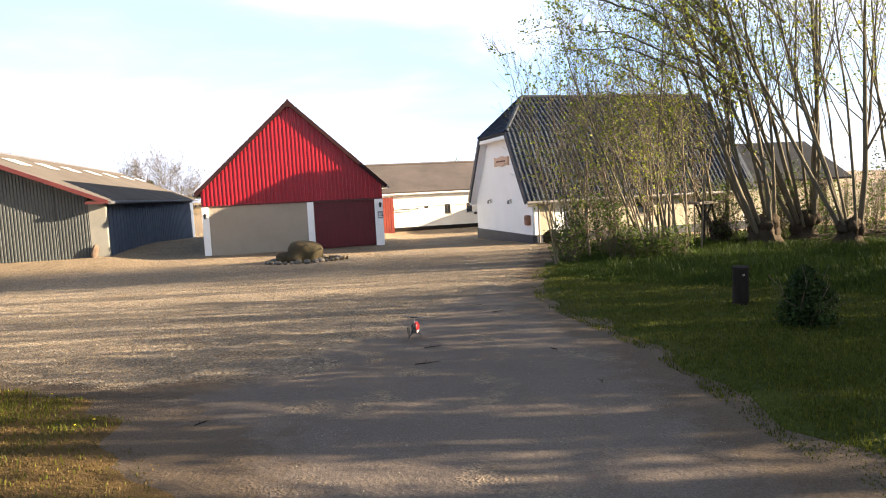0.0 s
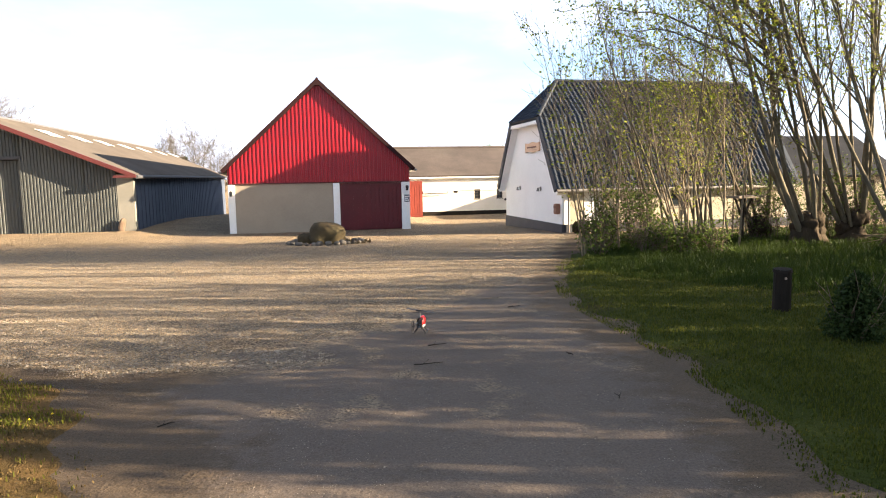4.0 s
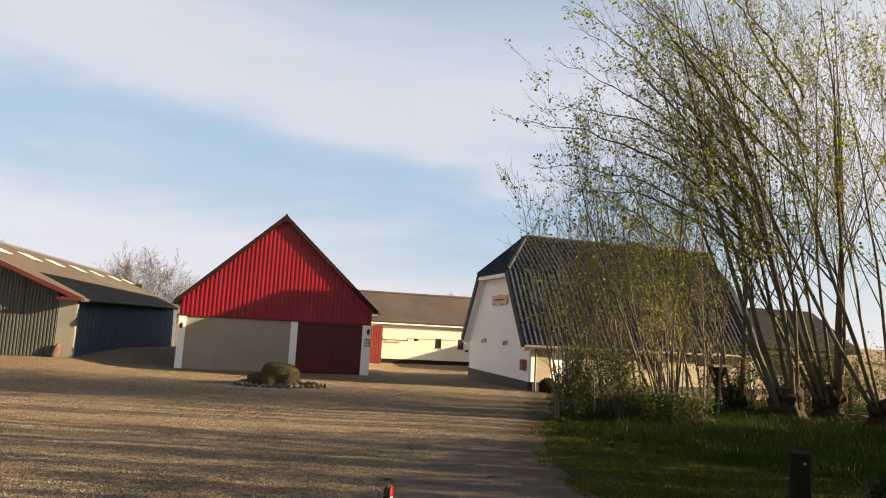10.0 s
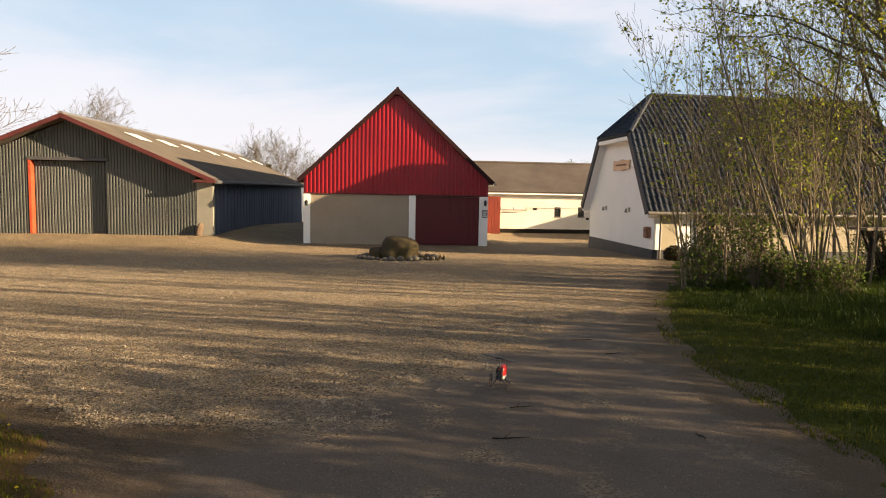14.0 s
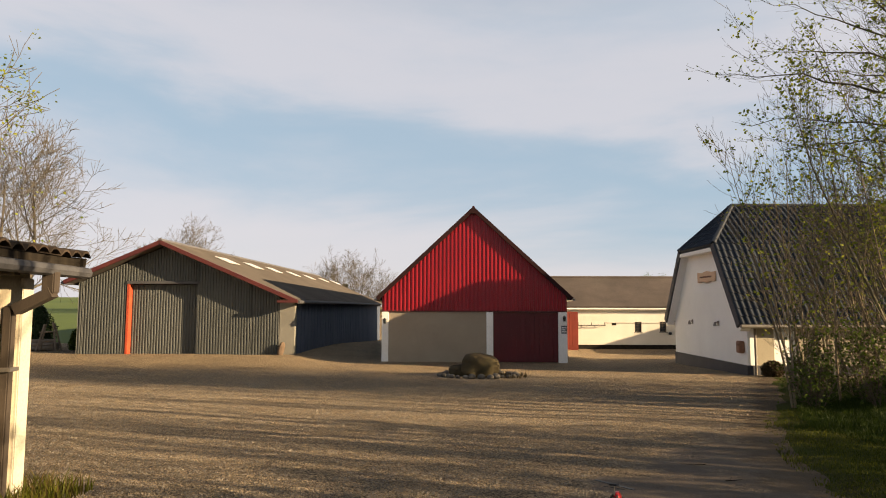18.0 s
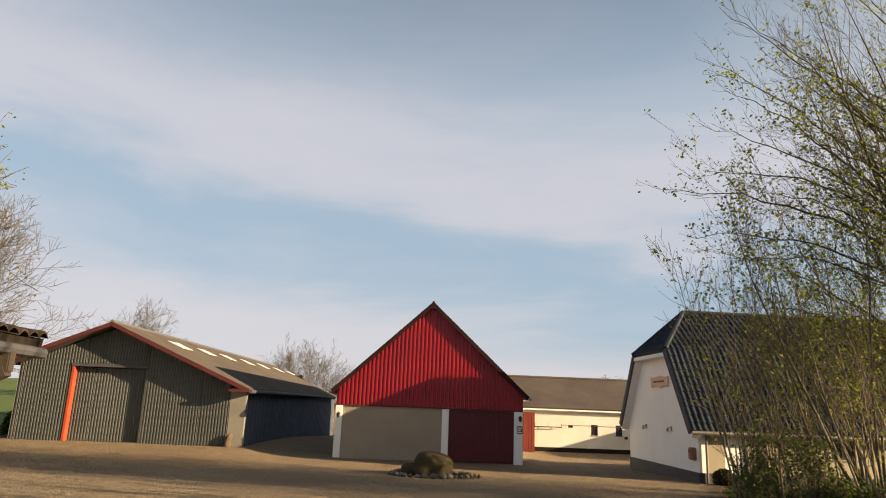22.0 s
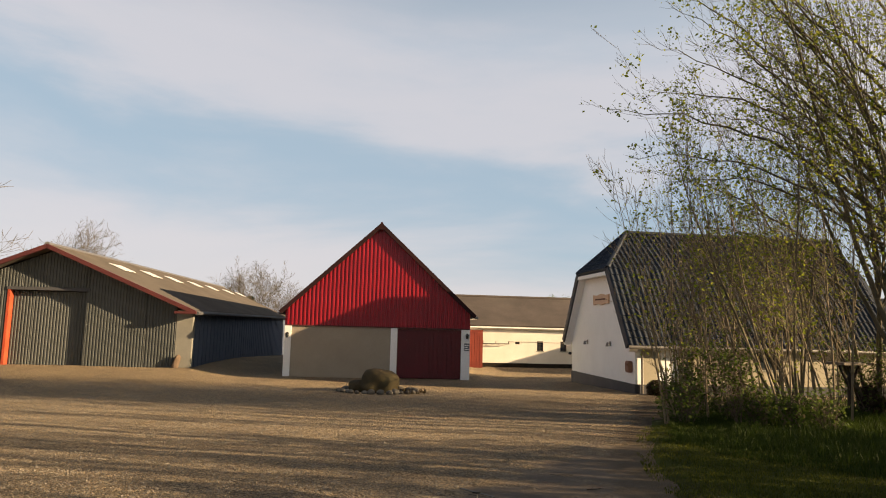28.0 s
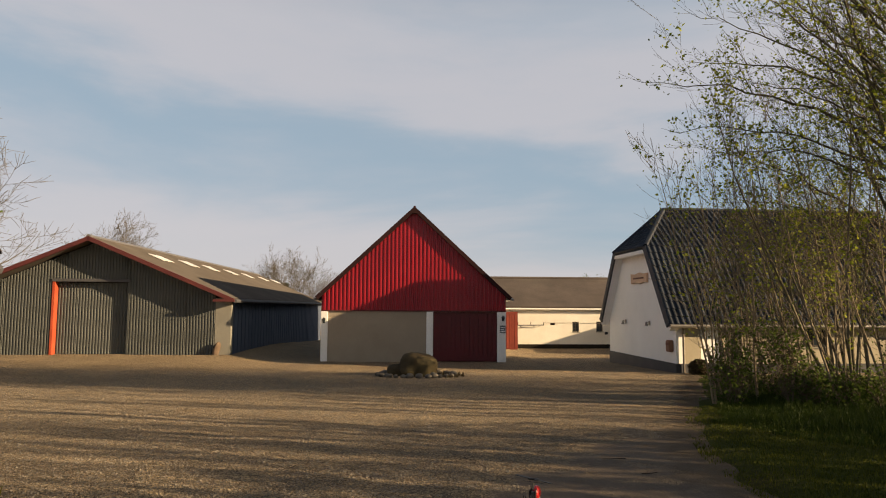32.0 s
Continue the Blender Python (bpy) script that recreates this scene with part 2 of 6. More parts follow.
M["dark_wood"] = surface("dark_wood", (0.03, 0.023, 0.018), (0.055, 0.042, 0.032), 2.0, 40, 0.8, 0.4, 0.006, stretch=(4, 4, 0.6))
M["grey_wood"] = surface("grey_wood", (0.16, 0.13, 0.10), (0.24, 0.20, 0.16), 2.0, 40, 0.85, 0.4, 0.006, stretch=(4, 4, 0.6))
M["metal_grey"] = surface("metal_grey", (0.16, 0.15, 0.14), (0.24, 0.22, 0.2), 2.0, 40, 0.45, 0.1, 0.002, metal=0.6)
M["black"] = surface("black", (0.012, 0.012, 0.013), (0.02, 0.02, 0.02), 2.0, 40, 0.5, 0.1, 0.002)
M["mossy"] = surface("mossy", (0.065, 0.046, 0.018), (0.14, 0.088, 0.036), 3.0, 70, 0.95, 0.9, 0.03, dirt=(0.05, 0.058, 0.012), dirt_amount=0.7, spec=0.05)
M["sign_wood"] = surface("sign_wood", (0.55, 0.36, 0.23), (0.63, 0.43, 0.29), 3.0, 40, 0.7, 0.2, 0.004, stretch=(1, 1, 5))
M["sign_dark"] = surface("sign_dark", (0.12, 0.05, 0.03), (0.16, 0.07, 0.04), 3.0, 40, 0.7, 0.2, 0.004)
M["sign_grey"] = surface("sign_grey", (0.08, 0.09, 0.10), (0.11, 0.12, 0.13), 3.0, 40, 0.6, 0.1, 0.002)
M["skylight"] = surface("skylight", (0.58, 0.55, 0.52), (0.66, 0.63, 0.6), 1.0, 20, 0.35, 0.05, 0.002)
M["rust"] = surface("rust", (0.20, 0.10, 0.065), (0.27, 0.145, 0.095), 3.0, 40, 0.85, 0.4, 0.005)
M["boulder"] = surface("boulder", (0.047, 0.036, 0.021), (0.072, 0.056, 0.032), 2.0, 45, 0.92, 0.4, 0.012, dirt=(0.07, 0.065, 0.033), dirt_amount=0.5, spec=0.1)
M["guard_stone"] = surface("guard_stone", (0.09, 0.06, 0.04), (0.14, 0.097, 0.066), 3.0, 40, 0.9, 0.4, 0.01)
M["cobble"] = surface("cobble", (0.06, 0.053, 0.045), (0.14, 0.125, 0.105), 4.0, 40, 0.85, 0.3, 0.006, vary=0.35)
M["stool_bark"] = surface("stool_bark", (0.028, 0.021, 0.014), (0.060, 0.045, 0.029), 3.0, 30, 0.95, 0.8, 0.03, stretch=(1, 1, 0.35), spec=0.1)
M["shed_tile"] = surface("shed_tile", (0.03, 0.022, 0.016), (0.06, 0.045, 0.034), 1.0, 20, 0.9, 0.4, 0.01, vary=0.2, spec=0.1)
M["dark_slate"] = surface("dark_slate", (0.012, 0.013, 0.016), (0.022, 0.023, 0.027), 1.0, 12, 0.8, 0.4, 0.02, spec=0.1)
M["pale_render"] = surface("pale_render", (0.42, 0.385, 0.31), (0.5, 0.46, 0.38), 1.0, 40, 0.9, 0.25, 0.004)
M["bark"] = surface("bark", (0.075, 0.063, 0.040), (0.145, 0.122, 0.080), 3.0, 30, 0.95, 0.6, 0.02, stretch=(1, 1, 0.35), dirt=(0.10, 0.11, 0.05), dirt_amount=0.4)
M["twig"] = surface("twig", (0.075, 0.056, 0.038), (0.13, 0.098, 0.068), 2.0, 20, 0.9, 0.2, 0.005)
M["pale_bark"] = surface("pale_bark", (0.12, 0.092, 0.057), (0.21, 0.165, 0.106), 2.0, 20, 0.9, 0.3, 0.01)
M["far_twig"] = surface("far_twig", (0.062, 0.052, 0.038), (0.105, 0.089, 0.066), 1.0, 10, 0.95, 0.2, 0.01)
M["leaf"] = leaf_material("leaf", (0.08, 0.12, 0.014), (0.34, 0.36, 0.05), 0.56)
M["leaf_dark"] = leaf_material("leaf_dark", (0.042, 0.07, 0.012), (0.105, 0.14, 0.026), 0.42)
M["grass"] = leaf_material("grass", (0.033, 0.045, 0.006), (0.094, 0.100, 0.014), 0.42)
M["grass_dry"] = leaf_material("grass_dry", (0.055, 0.042, 0.014), (0.15, 0.105, 0.04), 0.35)
M["rank_grass"] = leaf_material("rank_grass", (0.018, 0.034, 0.005), (0.045, 0.066, 0.009), 0.4)
M["gate_red"] = surface("gate_red", (0.13, 0.018, 0.01), (0.18, 0.028, 0.015), 1.2, 30, 0.7, 0.1, 0.004)
M["verge_green"] = leaf_material("verge_green", (0.055, 0.066, 0.008), (0.14, 0.14, 0.02), 0.45)
M["yellow_flower"] = leaf_material("yellow_flower", (0.7, 0.48, 0.02), (0.8, 0.6, 0.04), 0.2)
M["brown_bush"] = leaf_material("brown_bush", (0.04, 0.028, 0.015), (0.08, 0.06, 0.03), 0.2)
M["juniper"] = leaf_material("juniper", (0.014, 0.028, 0.007), (0.036, 0.056, 0.013), 0.3)
M["conifer"] = leaf_material("conifer", (0.02, 0.04, 0.018), (0.04, 0.065, 0.03), 0.15)
M["turf"] = surface("turf", (0.032, 0.041, 0.008), (0.058, 0.066, 0.013), 1.6, 55, 0.98, 0.9, 0.03, dirt=(0.045, 0.032, 0.018), dirt_amount=0.6, spec=0.05)
M["field"] = surface("field", (0.06, 0.10, 0.015), (0.10, 0.14, 0.025), 0.05, 6, 0.95, 0.6, 0.05)
M["stone_bits"] = surface("stone_bits", (0.09, 0.077, 0.06), (0.32, 0.27, 0.21), 8.0, 60, 0.9, 0.2, 0.003)
M["heli_red"] = surface("heli_red", (0.5, 0.02, 0.025), (0.56, 0.03, 0.03), 6, 60, 0.3, 0.0)
M["heli_white"] = surface("heli_white", (0.75, 0.74, 0.72), (0.8, 0.8, 0.78), 6, 60, 0.35, 0.0)

# window glass
gm = bpy.data.materials.new("glass")
gm.use_nodes = True
gp = gm.node_tree.nodes["Principled BSDF"]
gp.inputs["Base Color"].default_value, gp.inputs["Roughness"].default_value = (0.02, 0.025, 0.03, 1), 0.06
M["glass"] = gm


def ground_material():
    """Yard: loose gravel, with a worn hard track, both in world metres."""
    m = bpy.data.materials.new("yard_gravel")
    m.use_nodes = True
    n, l = m.node_tree.nodes, m.node_tree.links
    p = n["Principled BSDF"]
    co = n.new("ShaderNodeTexCoord")

    def noise_tex(s, d, r=0.6):
        t = n.new("ShaderNodeTexNoise")
        t.inputs["Scale"].default_value, t.inputs["Detail"].default_value, t.inputs["Roughness"].default_value = s, d, r
        l.new(co.outputs["Object"], t.inputs["Vector"])
        return t

    def colour(fac, a, b, lo=0.0, hi=1.0):
        r = n.new("ShaderNodeValToRGB")
        r.color_ramp.elements[0].position, r.color_ramp.elements[1].position = lo, hi
        r.color_ramp.elements[0].color, r.color_ramp.elements[1].color = (*a, 1), (*b, 1)
        l.new(fac, r.inputs["Fac"])
        return r

    vor = n.new("ShaderNodeTexVoronoi")
    vor.inputs["Scale"].default_value = 52.0
    l.new(co.outputs["Object"], vor.inputs["Vector"])
    vor2 = n.new("ShaderNodeTexVoronoi")
    vor2.inputs["Scale"].default_value = 23.0
    l.new(co.outputs["Object"], vor2.inputs["Vector"])
    sep = n.new("ShaderNodeSeparateColor")
    l.new(vor.outputs["Color"], sep.inputs[0])
    stones = colour(sep.outputs[0], (0.042, 0.029, 0.018), (0.52, 0.405, 0.262))
    patch = noise_tex(0.35, 6)
    tone = colour(patch.outputs["Fac"], (0.78, 0.74, 0.70), (1.12, 1.08, 1.02), 0.3, 0.7)
    mul = n.new("ShaderNodeMix")
    mul.data_type, mul.blend_type = "RGBA", "MULTIPLY"
    mul.inputs["Factor"].default_value = 1.0
    l.new(stones.outputs[0], mul.inputs[6])
    l.new(tone.outputs[0], mul.inputs[7])
    grit = noise_tex(70, 4, 0.7)
    hard = colour(grit.outputs["Fac"], (0.066, 0.054, 0.045), (0.160, 0.131, 0.108), 0.3, 0.75)
    hard2 = n.new("ShaderNodeMix")
    hard2.data_type, hard2.blend_type = "RGBA", "MULTIPLY"
    hard2.inputs["Factor"].default_value = 1.0
    l.new(hard.outputs[0], hard2.inputs[6])
    l.new(tone.outputs[0], hard2.inputs[7])
    # the hard surface lies where the vertex mask says, with a ragged edge
    att = n.new("ShaderNodeAttribute")
    att.attribute_name = "hard_surface"
    edge = noise_tex(1.3, 5)
    em = n.new("ShaderNodeMath")
    em.operation = "MULTIPLY_ADD"
    em.inputs[1].default_value, em.inputs[2].default_value = 2.6, -1.3
    l.new(edge.outputs["Fac"], em.inputs[0])
    ad = n.new("ShaderNodeMath")
    l.new(att.outputs["Fac"], ad.inputs[0])
    l.new(em.outputs[0], ad.inputs[1])
    mk = n.new("ShaderNodeMapRange")
    mk.inputs["From Min"].default_value, mk.inputs["From Max"].default_value = 0.2, 0.85
    l.new(ad.outputs[0], mk.inputs["Value"])
    mix = n.new("ShaderNodeMix")
    mix.data_type = "RGBA"
    l.new(mk.outputs[0], mix.inputs["Factor"])
    l.new(mul.outputs[2], mix.inputs[6])
    l.new(hard2.outputs[2], mix.inputs[7])
    # trodden brown soil along the rims of the grass, ragged and mixed with grit
    sat = n.new("ShaderNodeAttribute")
    sat.attribute_name = "trodden"
    fray = noise_tex(4.5, 6, 0.7)
    fm = n.new("ShaderNodeMath")
    fm.operation = "MULTIPLY_ADD"
    fm.inputs[1].default_value, fm.inputs[2].default_value = 2.2, -1.1
    l.new(fray.outputs["Fac"], fm.inputs[0])
    fa = n.new("ShaderNodeMath")
    l.new(sat.outputs["Fac"], fa.inputs[0])
    l.new(fm.outputs[0], fa.inputs[1])
    fk = n.new("ShaderNodeMapRange")
    fk.inputs["From Min"].default_value, fk.inputs["From Max"].default_value, fk.inputs["To Max"].default_value = 0.1, 0.75, 0.9
    l.new(fa.outputs[0], fk.inputs["Value"])
    earth = colour(grit.outputs["Fac"], (0.034, 0.024, 0.014), (0.12, 0.085, 0.052), 0.3, 0.75)
    soiled = n.new("ShaderNodeMix")
    soiled.data_type = "RGBA"
    l.new(fk.outputs[0], soiled.inputs["Factor"])
    l.new(mix.outputs[2], soiled.inputs[6])
    l.new(earth.outputs[0], soiled.inputs[7])
    l.new(soiled.outputs[2], p.inputs["Base Color"])
    p.inputs["Roughness"].default_value = 0.92
    p.inputs["Specular IOR Level"].default_value = 0.25
    # relief: stones and wheel ruts
    inv = n.new("ShaderNodeMath")
    inv.operation = "SUBTRACT"
    inv.inputs[0].default_value = 1.0
    l.new(mk.outputs[0], inv.inputs[1])
    st = n.new("ShaderNodeMath")
    st.operation = "MULTIPLY_ADD"
    st.inputs[1].default_value, st.inputs[2].default_value = 0.95, 0.05
    l.new(inv.outputs[0], st.inputs[0])
    b1 = n.new("ShaderNodeBump")
    b1.inputs["Distance"].default_value = 0.046
    l.new(st.outputs[0], b1.inputs["Strength"])
    l.new(vor.outputs["Distance"], b1.inputs["Height"])
    b2 = n.new("ShaderNodeBump")
    b2.inputs["Distance"].default_value, b2.inputs["Strength"].default_value = 0.012, 0.35
    l.new(vor2.outputs["Distance"], b2.inputs["Height"])
    l.new(b1.outputs[0], b2.inputs["Normal"])
    b3 = n.new("ShaderNodeBump")
    b3.inputs["Distance"].default_value, b3.inputs["Strength"].default_value = 0.01, 0.5
    l.new(grit.outputs["Fac"], b3.inputs["Height"])
    l.new(b2.outputs[0], b3.inputs["Normal"])
    l.new(b3.outputs[0], p.inputs["Normal"])
    return m


M["yard"] = ground_material()


# ---------------------------------------------------------------- mesh helpers
def mesh_of(name, bm, material):
    me = bpy.data.meshes.new(name)
    bm.normal_update()
    bm.to_mesh(me)
    bm.free()
    me.materials.append(material)
    return me


def part(name, bm, material, parent, label=""):
    ob = new(name, mesh_of(name, bm, material))
    ob.parent = parent
    return tagged(ob, label) if label else ob


def soup(name, verts, faces, material, parent=None, smooth=False):
    me = bpy.data.meshes.new(name)
    me.from_pydata(verts, [], faces)
    me.materials.append(material)
    if smooth:
        me.polygons.foreach_set("use_smooth", [True] * len(me.polygons))
    me.update()
    ob = new(name, me)
    ob.parent = parent
    return ob


def thing(name, m, label, category, group="", kind=""):
    ob = new(name)
    ob.empty_display_size = 0.3
    ob.matrix_world = m
    return tagged(ob, label, category, group, kind)


def box(lo, hi, bevel=0.0, bm=None):
    bm = bm or bmesh.new()
    c = [(a + b) / 2 for a, b in zip(lo, hi)]
    s = [abs(b - a) for a, b in zip(lo, hi)]
    made = bmesh.ops.create_cube(bm, size=1.0, matrix=Matrix.Translation(c) @ Matrix.Diagonal((*s, 1)))
    if bevel:
        es = list({e for v in made["verts"] for e in v.link_edges})
        bmesh.ops.bevel(bm, geom=es, offset=bevel, segments=2, affect="EDGES")
    return bm


def prism(outline, y0, y1, bm=None):
    """Solid with the outline (x, z) from y0 to y1."""
    bm = bm or bmesh.new()
    a = [bm.verts.new((x, y0, z)) for x, z in outline]
    b = [bm.verts.new((x, y1, z)) for x, z in outline]
    bm.faces.new(a)
    bm.faces.new(b[::-1])
    for i in range(len(a)):
        j = (i + 1) % len(a)
        bm.faces.new((a[i], b[i], b[j], a[j]))
    bmesh.ops.recalc_face_normals(bm, faces=bm.faces)
    return bm


def slab(p, thick, bm=None):
    """Plate with the corners p on its upper side."""
    bm = bm or bmesh.new()
    p = [Vector(v) for v in p]
    nn = (p[1] - p[0]).cross(p[2] - p[0]).normalized()
    if nn.z < 0:
        nn = -nn
    a = [bm.verts.new(v) for v in p]
    b = [bm.verts.new(v - nn * thick) for v in p]
    bm.faces.new(a)
    bm.faces.new(b[::-1])
    for i in range(len(a)):
        j = (i + 1) % len(a)
        bm.faces.new((a[i], b[i], b[j], a[j]))
    bmesh.ops.recalc_face_normals(bm, faces=bm.faces)
    return bm


def rod(a, b, r0, r1=None, n=8, bm=None):
    bm = bm or bmesh.new()
    a, b = Vector(a), Vector(b)
    q = (b - a).to_track_quat("Z", "Y").to_matrix().to_4x4()
    bmesh.ops.create_cone(bm, cap_ends=True, segments=n, radius1=r0, radius2=r0 if r1 is None else r1, depth=(b - a).length,
                          matrix=Matrix.Translation((a + b) / 2) @ q)
    return bm


def boulder_mesh(r, seed, square):
    """Blocky boulder: a rounded box worn by noise."""
    bm = bmesh.new()
    bmesh.ops.create_icosphere(bm, subdivisions=4, radius=1.0)
    for v in bm.verts:
        c = v.co.normalized()
        k = (abs(c.x) ** square + abs(c.y) ** square + abs(c.z) ** square) ** (-1 / square)
        k *= 1 + 0.10 * noise.noise(c * 1.6 + Vector((seed, 2, 1))) + 0.045 * noise.noise(c * 4.5 + Vector((1, seed, 2))) + 0.02 * noise.noise(c * 11 + Vector((1, 2, seed)))
        v.co = Vector((c.x * r[0], c.y * r[1], c.z * r[2])) * k
    for f in bm.faces:
        f.smooth = True
    return bm


def ribbed(x0, x1, z0, top, y, pitch=0.2, depth=0.035):
    """Trapezoid-ribbed sheet in the plane y, from x0 to x1, from z0 up to top(x); it faces -y."""
    bm = bmesh.new()
    xs = []
    x = math.floor(x0 / pitch) * pitch
    while x < x1 + pitch:
        for f, d in ((0.0, 0.0), (0.30, 0.0), (0.42, depth), (0.80, depth), (0.92, 0.0)):
            xs.append((x + f * pitch, d))
        x += pitch
    xs = [(a, d) for a, d in xs if x0 < a < x1]
    xs = [(x0, 0.0)] + xs + [(x1, 0.0)]
    lo = [bm.verts.new((a, y - d, z0)) for a, d in xs]
    hi = [bm.verts.new((a, y - d, max(top(a), z0 + 0.002))) for a, d in xs]
    for i in range(len(xs) - 1):
        bm.faces.new((lo[i], lo[i + 1], hi[i + 1], hi[i]))
    back = [bm.verts.new((a, y + 0.02, z)) for a, z in ((x0, z0), (x1, z0), (x1, max(top(x1), z0 + 0.002)), (x0, max(top(x0), z0 + 0.002)))]
    bm.faces.new((lo[0], hi[0], back[3], back[0]))
    bm.faces.new((hi[-1], lo[-1], back[1], back[2]))
    return bm


def wall_with_holes(x0, x1, z0, z1, y0, y1, holes):
    """Wall between y0 and y1 with rectangular openings (xa, xb, za, zb) through it."""
    bm = bmesh.new()
    xs = sorted({x0, x1, *[h[0] for h in holes], *[h[1] for h in holes]})
    zs = sorted({z0, z1, *[h[2] for h in holes], *[h[3] for h in holes]})
    solid = {}
    for i in range(len(xs) - 1):
        for j in range(len(zs) - 1):
            cx, cz = (xs[i] + xs[i + 1]) / 2, (zs[j] + zs[j + 1]) / 2
            solid[i, j] = not any(h[0] < cx < h[1] and h[2] < cz < h[3] for h in holes)
    vs = {}

    def v(i, j, y):
        if (i, j, y) not in vs:
            vs[i, j, y] = bm.verts.new((xs[i], y, zs[j]))
        return vs[i, j, y]

    for (i, j), s in solid.items():
        if not s:
            continue
        bm.faces.new((v(i, j, y0), v(i + 1, j, y0), v(i + 1, j + 1, y0), v(i, j + 1, y0)))
        bm.faces.new((v(i, j, y1), v(i, j + 1, y1), v(i + 1, j + 1, y1), v(i + 1, j, y1)))
        if not solid.get((i - 1, j)):
            bm.faces.new((v(i, j, y0), v(i, j + 1, y0), v(i, j + 1, y1), v(i, j, y1)))
        if not solid.get((i + 1, j)):
            bm.faces.new((v(i + 1, j, y0), v(i + 1, j, y1), v(i + 1, j + 1, y1), v(i + 1, j + 1, y0)))
        if not solid.get((i, j - 1)):
            bm.faces.new((v(i, j, y0), v(i, j, y1), v(i + 1, j, y1), v(i + 1, j, y0)))
        if not solid.get((i, j + 1)):
            bm.faces.new((v(i, j + 1, y0), v(i + 1, j + 1, y0), v(i + 1, j + 1, y1), v(i, j + 1, y1)))
    return bm


def smooth(x, a, b):
    t = min(max((x - a) / (b - a), 0.0), 1.0)
    return t * t * (3 - 2 * t)


def ground_z(x, y):
    """The yard falls away from the camera towards the barns."""
    z = 1.05 * (1 - min(max(y, -30.0), 33.0) / 33.0)
    if y > 36 and x < -4:
        z -= 1.3 * smooth(y, 38, 82) * smooth(-x, 4, 8)
    if x > 3.6:
        z -= 0.42 * smooth(y, 33, 48) * smooth(x, 3.6, 6.0)
    z += 0.22 * smooth(-x, 7, 11) * smooth(y, 22, 34)
    if x < -30:
        z += 1.6 * smooth(-x, 30, 60) * smooth(y, 20, 60)
    return z

# ---------------------------------------------------------------- ground
LAWN_EDGE = [(9.6, 25.0), (8.2, 21.5), (6.6, 17.6), (5.1, 14.0), (4.2, 11.6), (3.65, 9.6), (3.4, 8.2), (3.32, 6.5), (3.28, 5.0), (3.08, 4.0), (2.9, 3.1), (2.72, 2.3), (2.6, 1.5), (2.6, -8.0), (2.6, -30.0)]


def lawn_x(y):
    for (xa, ya), (xb, yb) in zip(LAWN_EDGE, LAWN_EDGE[1:]):
        if yb <= y <= ya:
            return xa + (xb - xa) * (ya - y) / (ya - yb)
    return 9.6 if y > 25 else 2.5


def track_in(x, y):
    """Share of the hard-packed drive at x, y."""
    rim = 5.6 + 0.85 * x if x < 0 else 5.6 + 1.5 * x if x < 3 else 10.1 + 0.5 * (x - 3)
    return 1 - smooth(y, rim, rim + 2.4)


def build_ground():
    xs = sorted(set([-2500, -900, -350, -160, -90] + [x * 2.0 for x in range(-35, -10)] + [x * 0.5 for x in range(-40, 41)] + [x * 0.25 for x in range(-32, 29)] + [x * 2.0 for x in range(11, 36)] + [90, 160, 350, 900, 2500]))
    ys = sorted(set([-2500, -600, -150, -60, -30] + [y * 2.0 for y in range(-12, 0)] + [y * 0.5 for y in range(0, 70)] + [y * 0.25 for y in range(-4, 64)] + [y * 2.0 for y in range(18, 50)] + [120, 160, 250, 500, 1200, 3500]))
    verts, faces, hard, trodden = [], [], [], []
    for y in ys:
        for x in xs:
            wob = 0.03 * noise.noise((x * 0.35, y * 0.35, 1.7)) + 0.012 * noise.noise((x * 1.4, y * 1.4, 4.1)) if abs(x) < 60 and abs(y) < 100 else 0
            verts.append((x, y, ground_z(x, y) + wob))
            hard.append(track_in(x, y))
            trodden.append(fringe_in(x, y) if -9 < x < 12 and -3 < y < 26 else 0.0)
    nx = len(xs)
    for j in range(len(ys) - 1):
        for i in range(nx - 1):
            faces.append((j * nx + i, j * nx + i + 1, (j + 1) * nx + i + 1, (j + 1) * nx + i))
    ob = soup("ground", verts, faces, M["yard"], smooth=True)
    at = ob.data.attributes.new("hard_surface", "FLOAT", "POINT")
    at.data.foreach_set("value", hard)
    at = ob.data.attributes.new("trodden", "FLOAT", "POINT")
    at.data.foreach_set("value", trodden)
    return tagged(ob, "gravel farmyard with a worn hard-packed drive", "ground", kind="structure")


def sheet(name, inside, x0, x1, y0, y1, step, material, lift, label, category):
    """Patch of ground cover: cells of a grid whose centre lies inside, rising over its rim."""
    verts, faces, ids = [], [], {}

    def vid(i, j):
        if (i, j) not in ids:
            x, y = x0 + i * step, y0 + j * step
            x += 0.3 * step * noise.noise((x * 3, y * 3, 2.2))
            y += 0.3 * step * noise.noise((x * 3, y * 3, 7.7))
            ids[i, j] = len(verts)
            rise = min(1.0, max(0.0, inside(x, y)) / 0.5)
            verts.append((x, y, ground_z(x, y) - 0.035 + (lift + 0.035) * rise + 0.03 * rise * noise.noise((x * 0.8, y * 0.8, 5))))
        return ids[i, j]

    for i in range(int((x1 - x0) / step)):
        for j in range(int((y1 - y0) / step)):
            if inside(x0 + (i + 0.5) * step, y0 + (j + 0.5) * step) > -0.12:
                faces.append((vid(i, j), vid(i + 1, j), vid(i + 1, j + 1), vid(i, j + 1)))
    return tagged(soup(name, verts, faces, material, smooth=True), label, category, kind="structure")


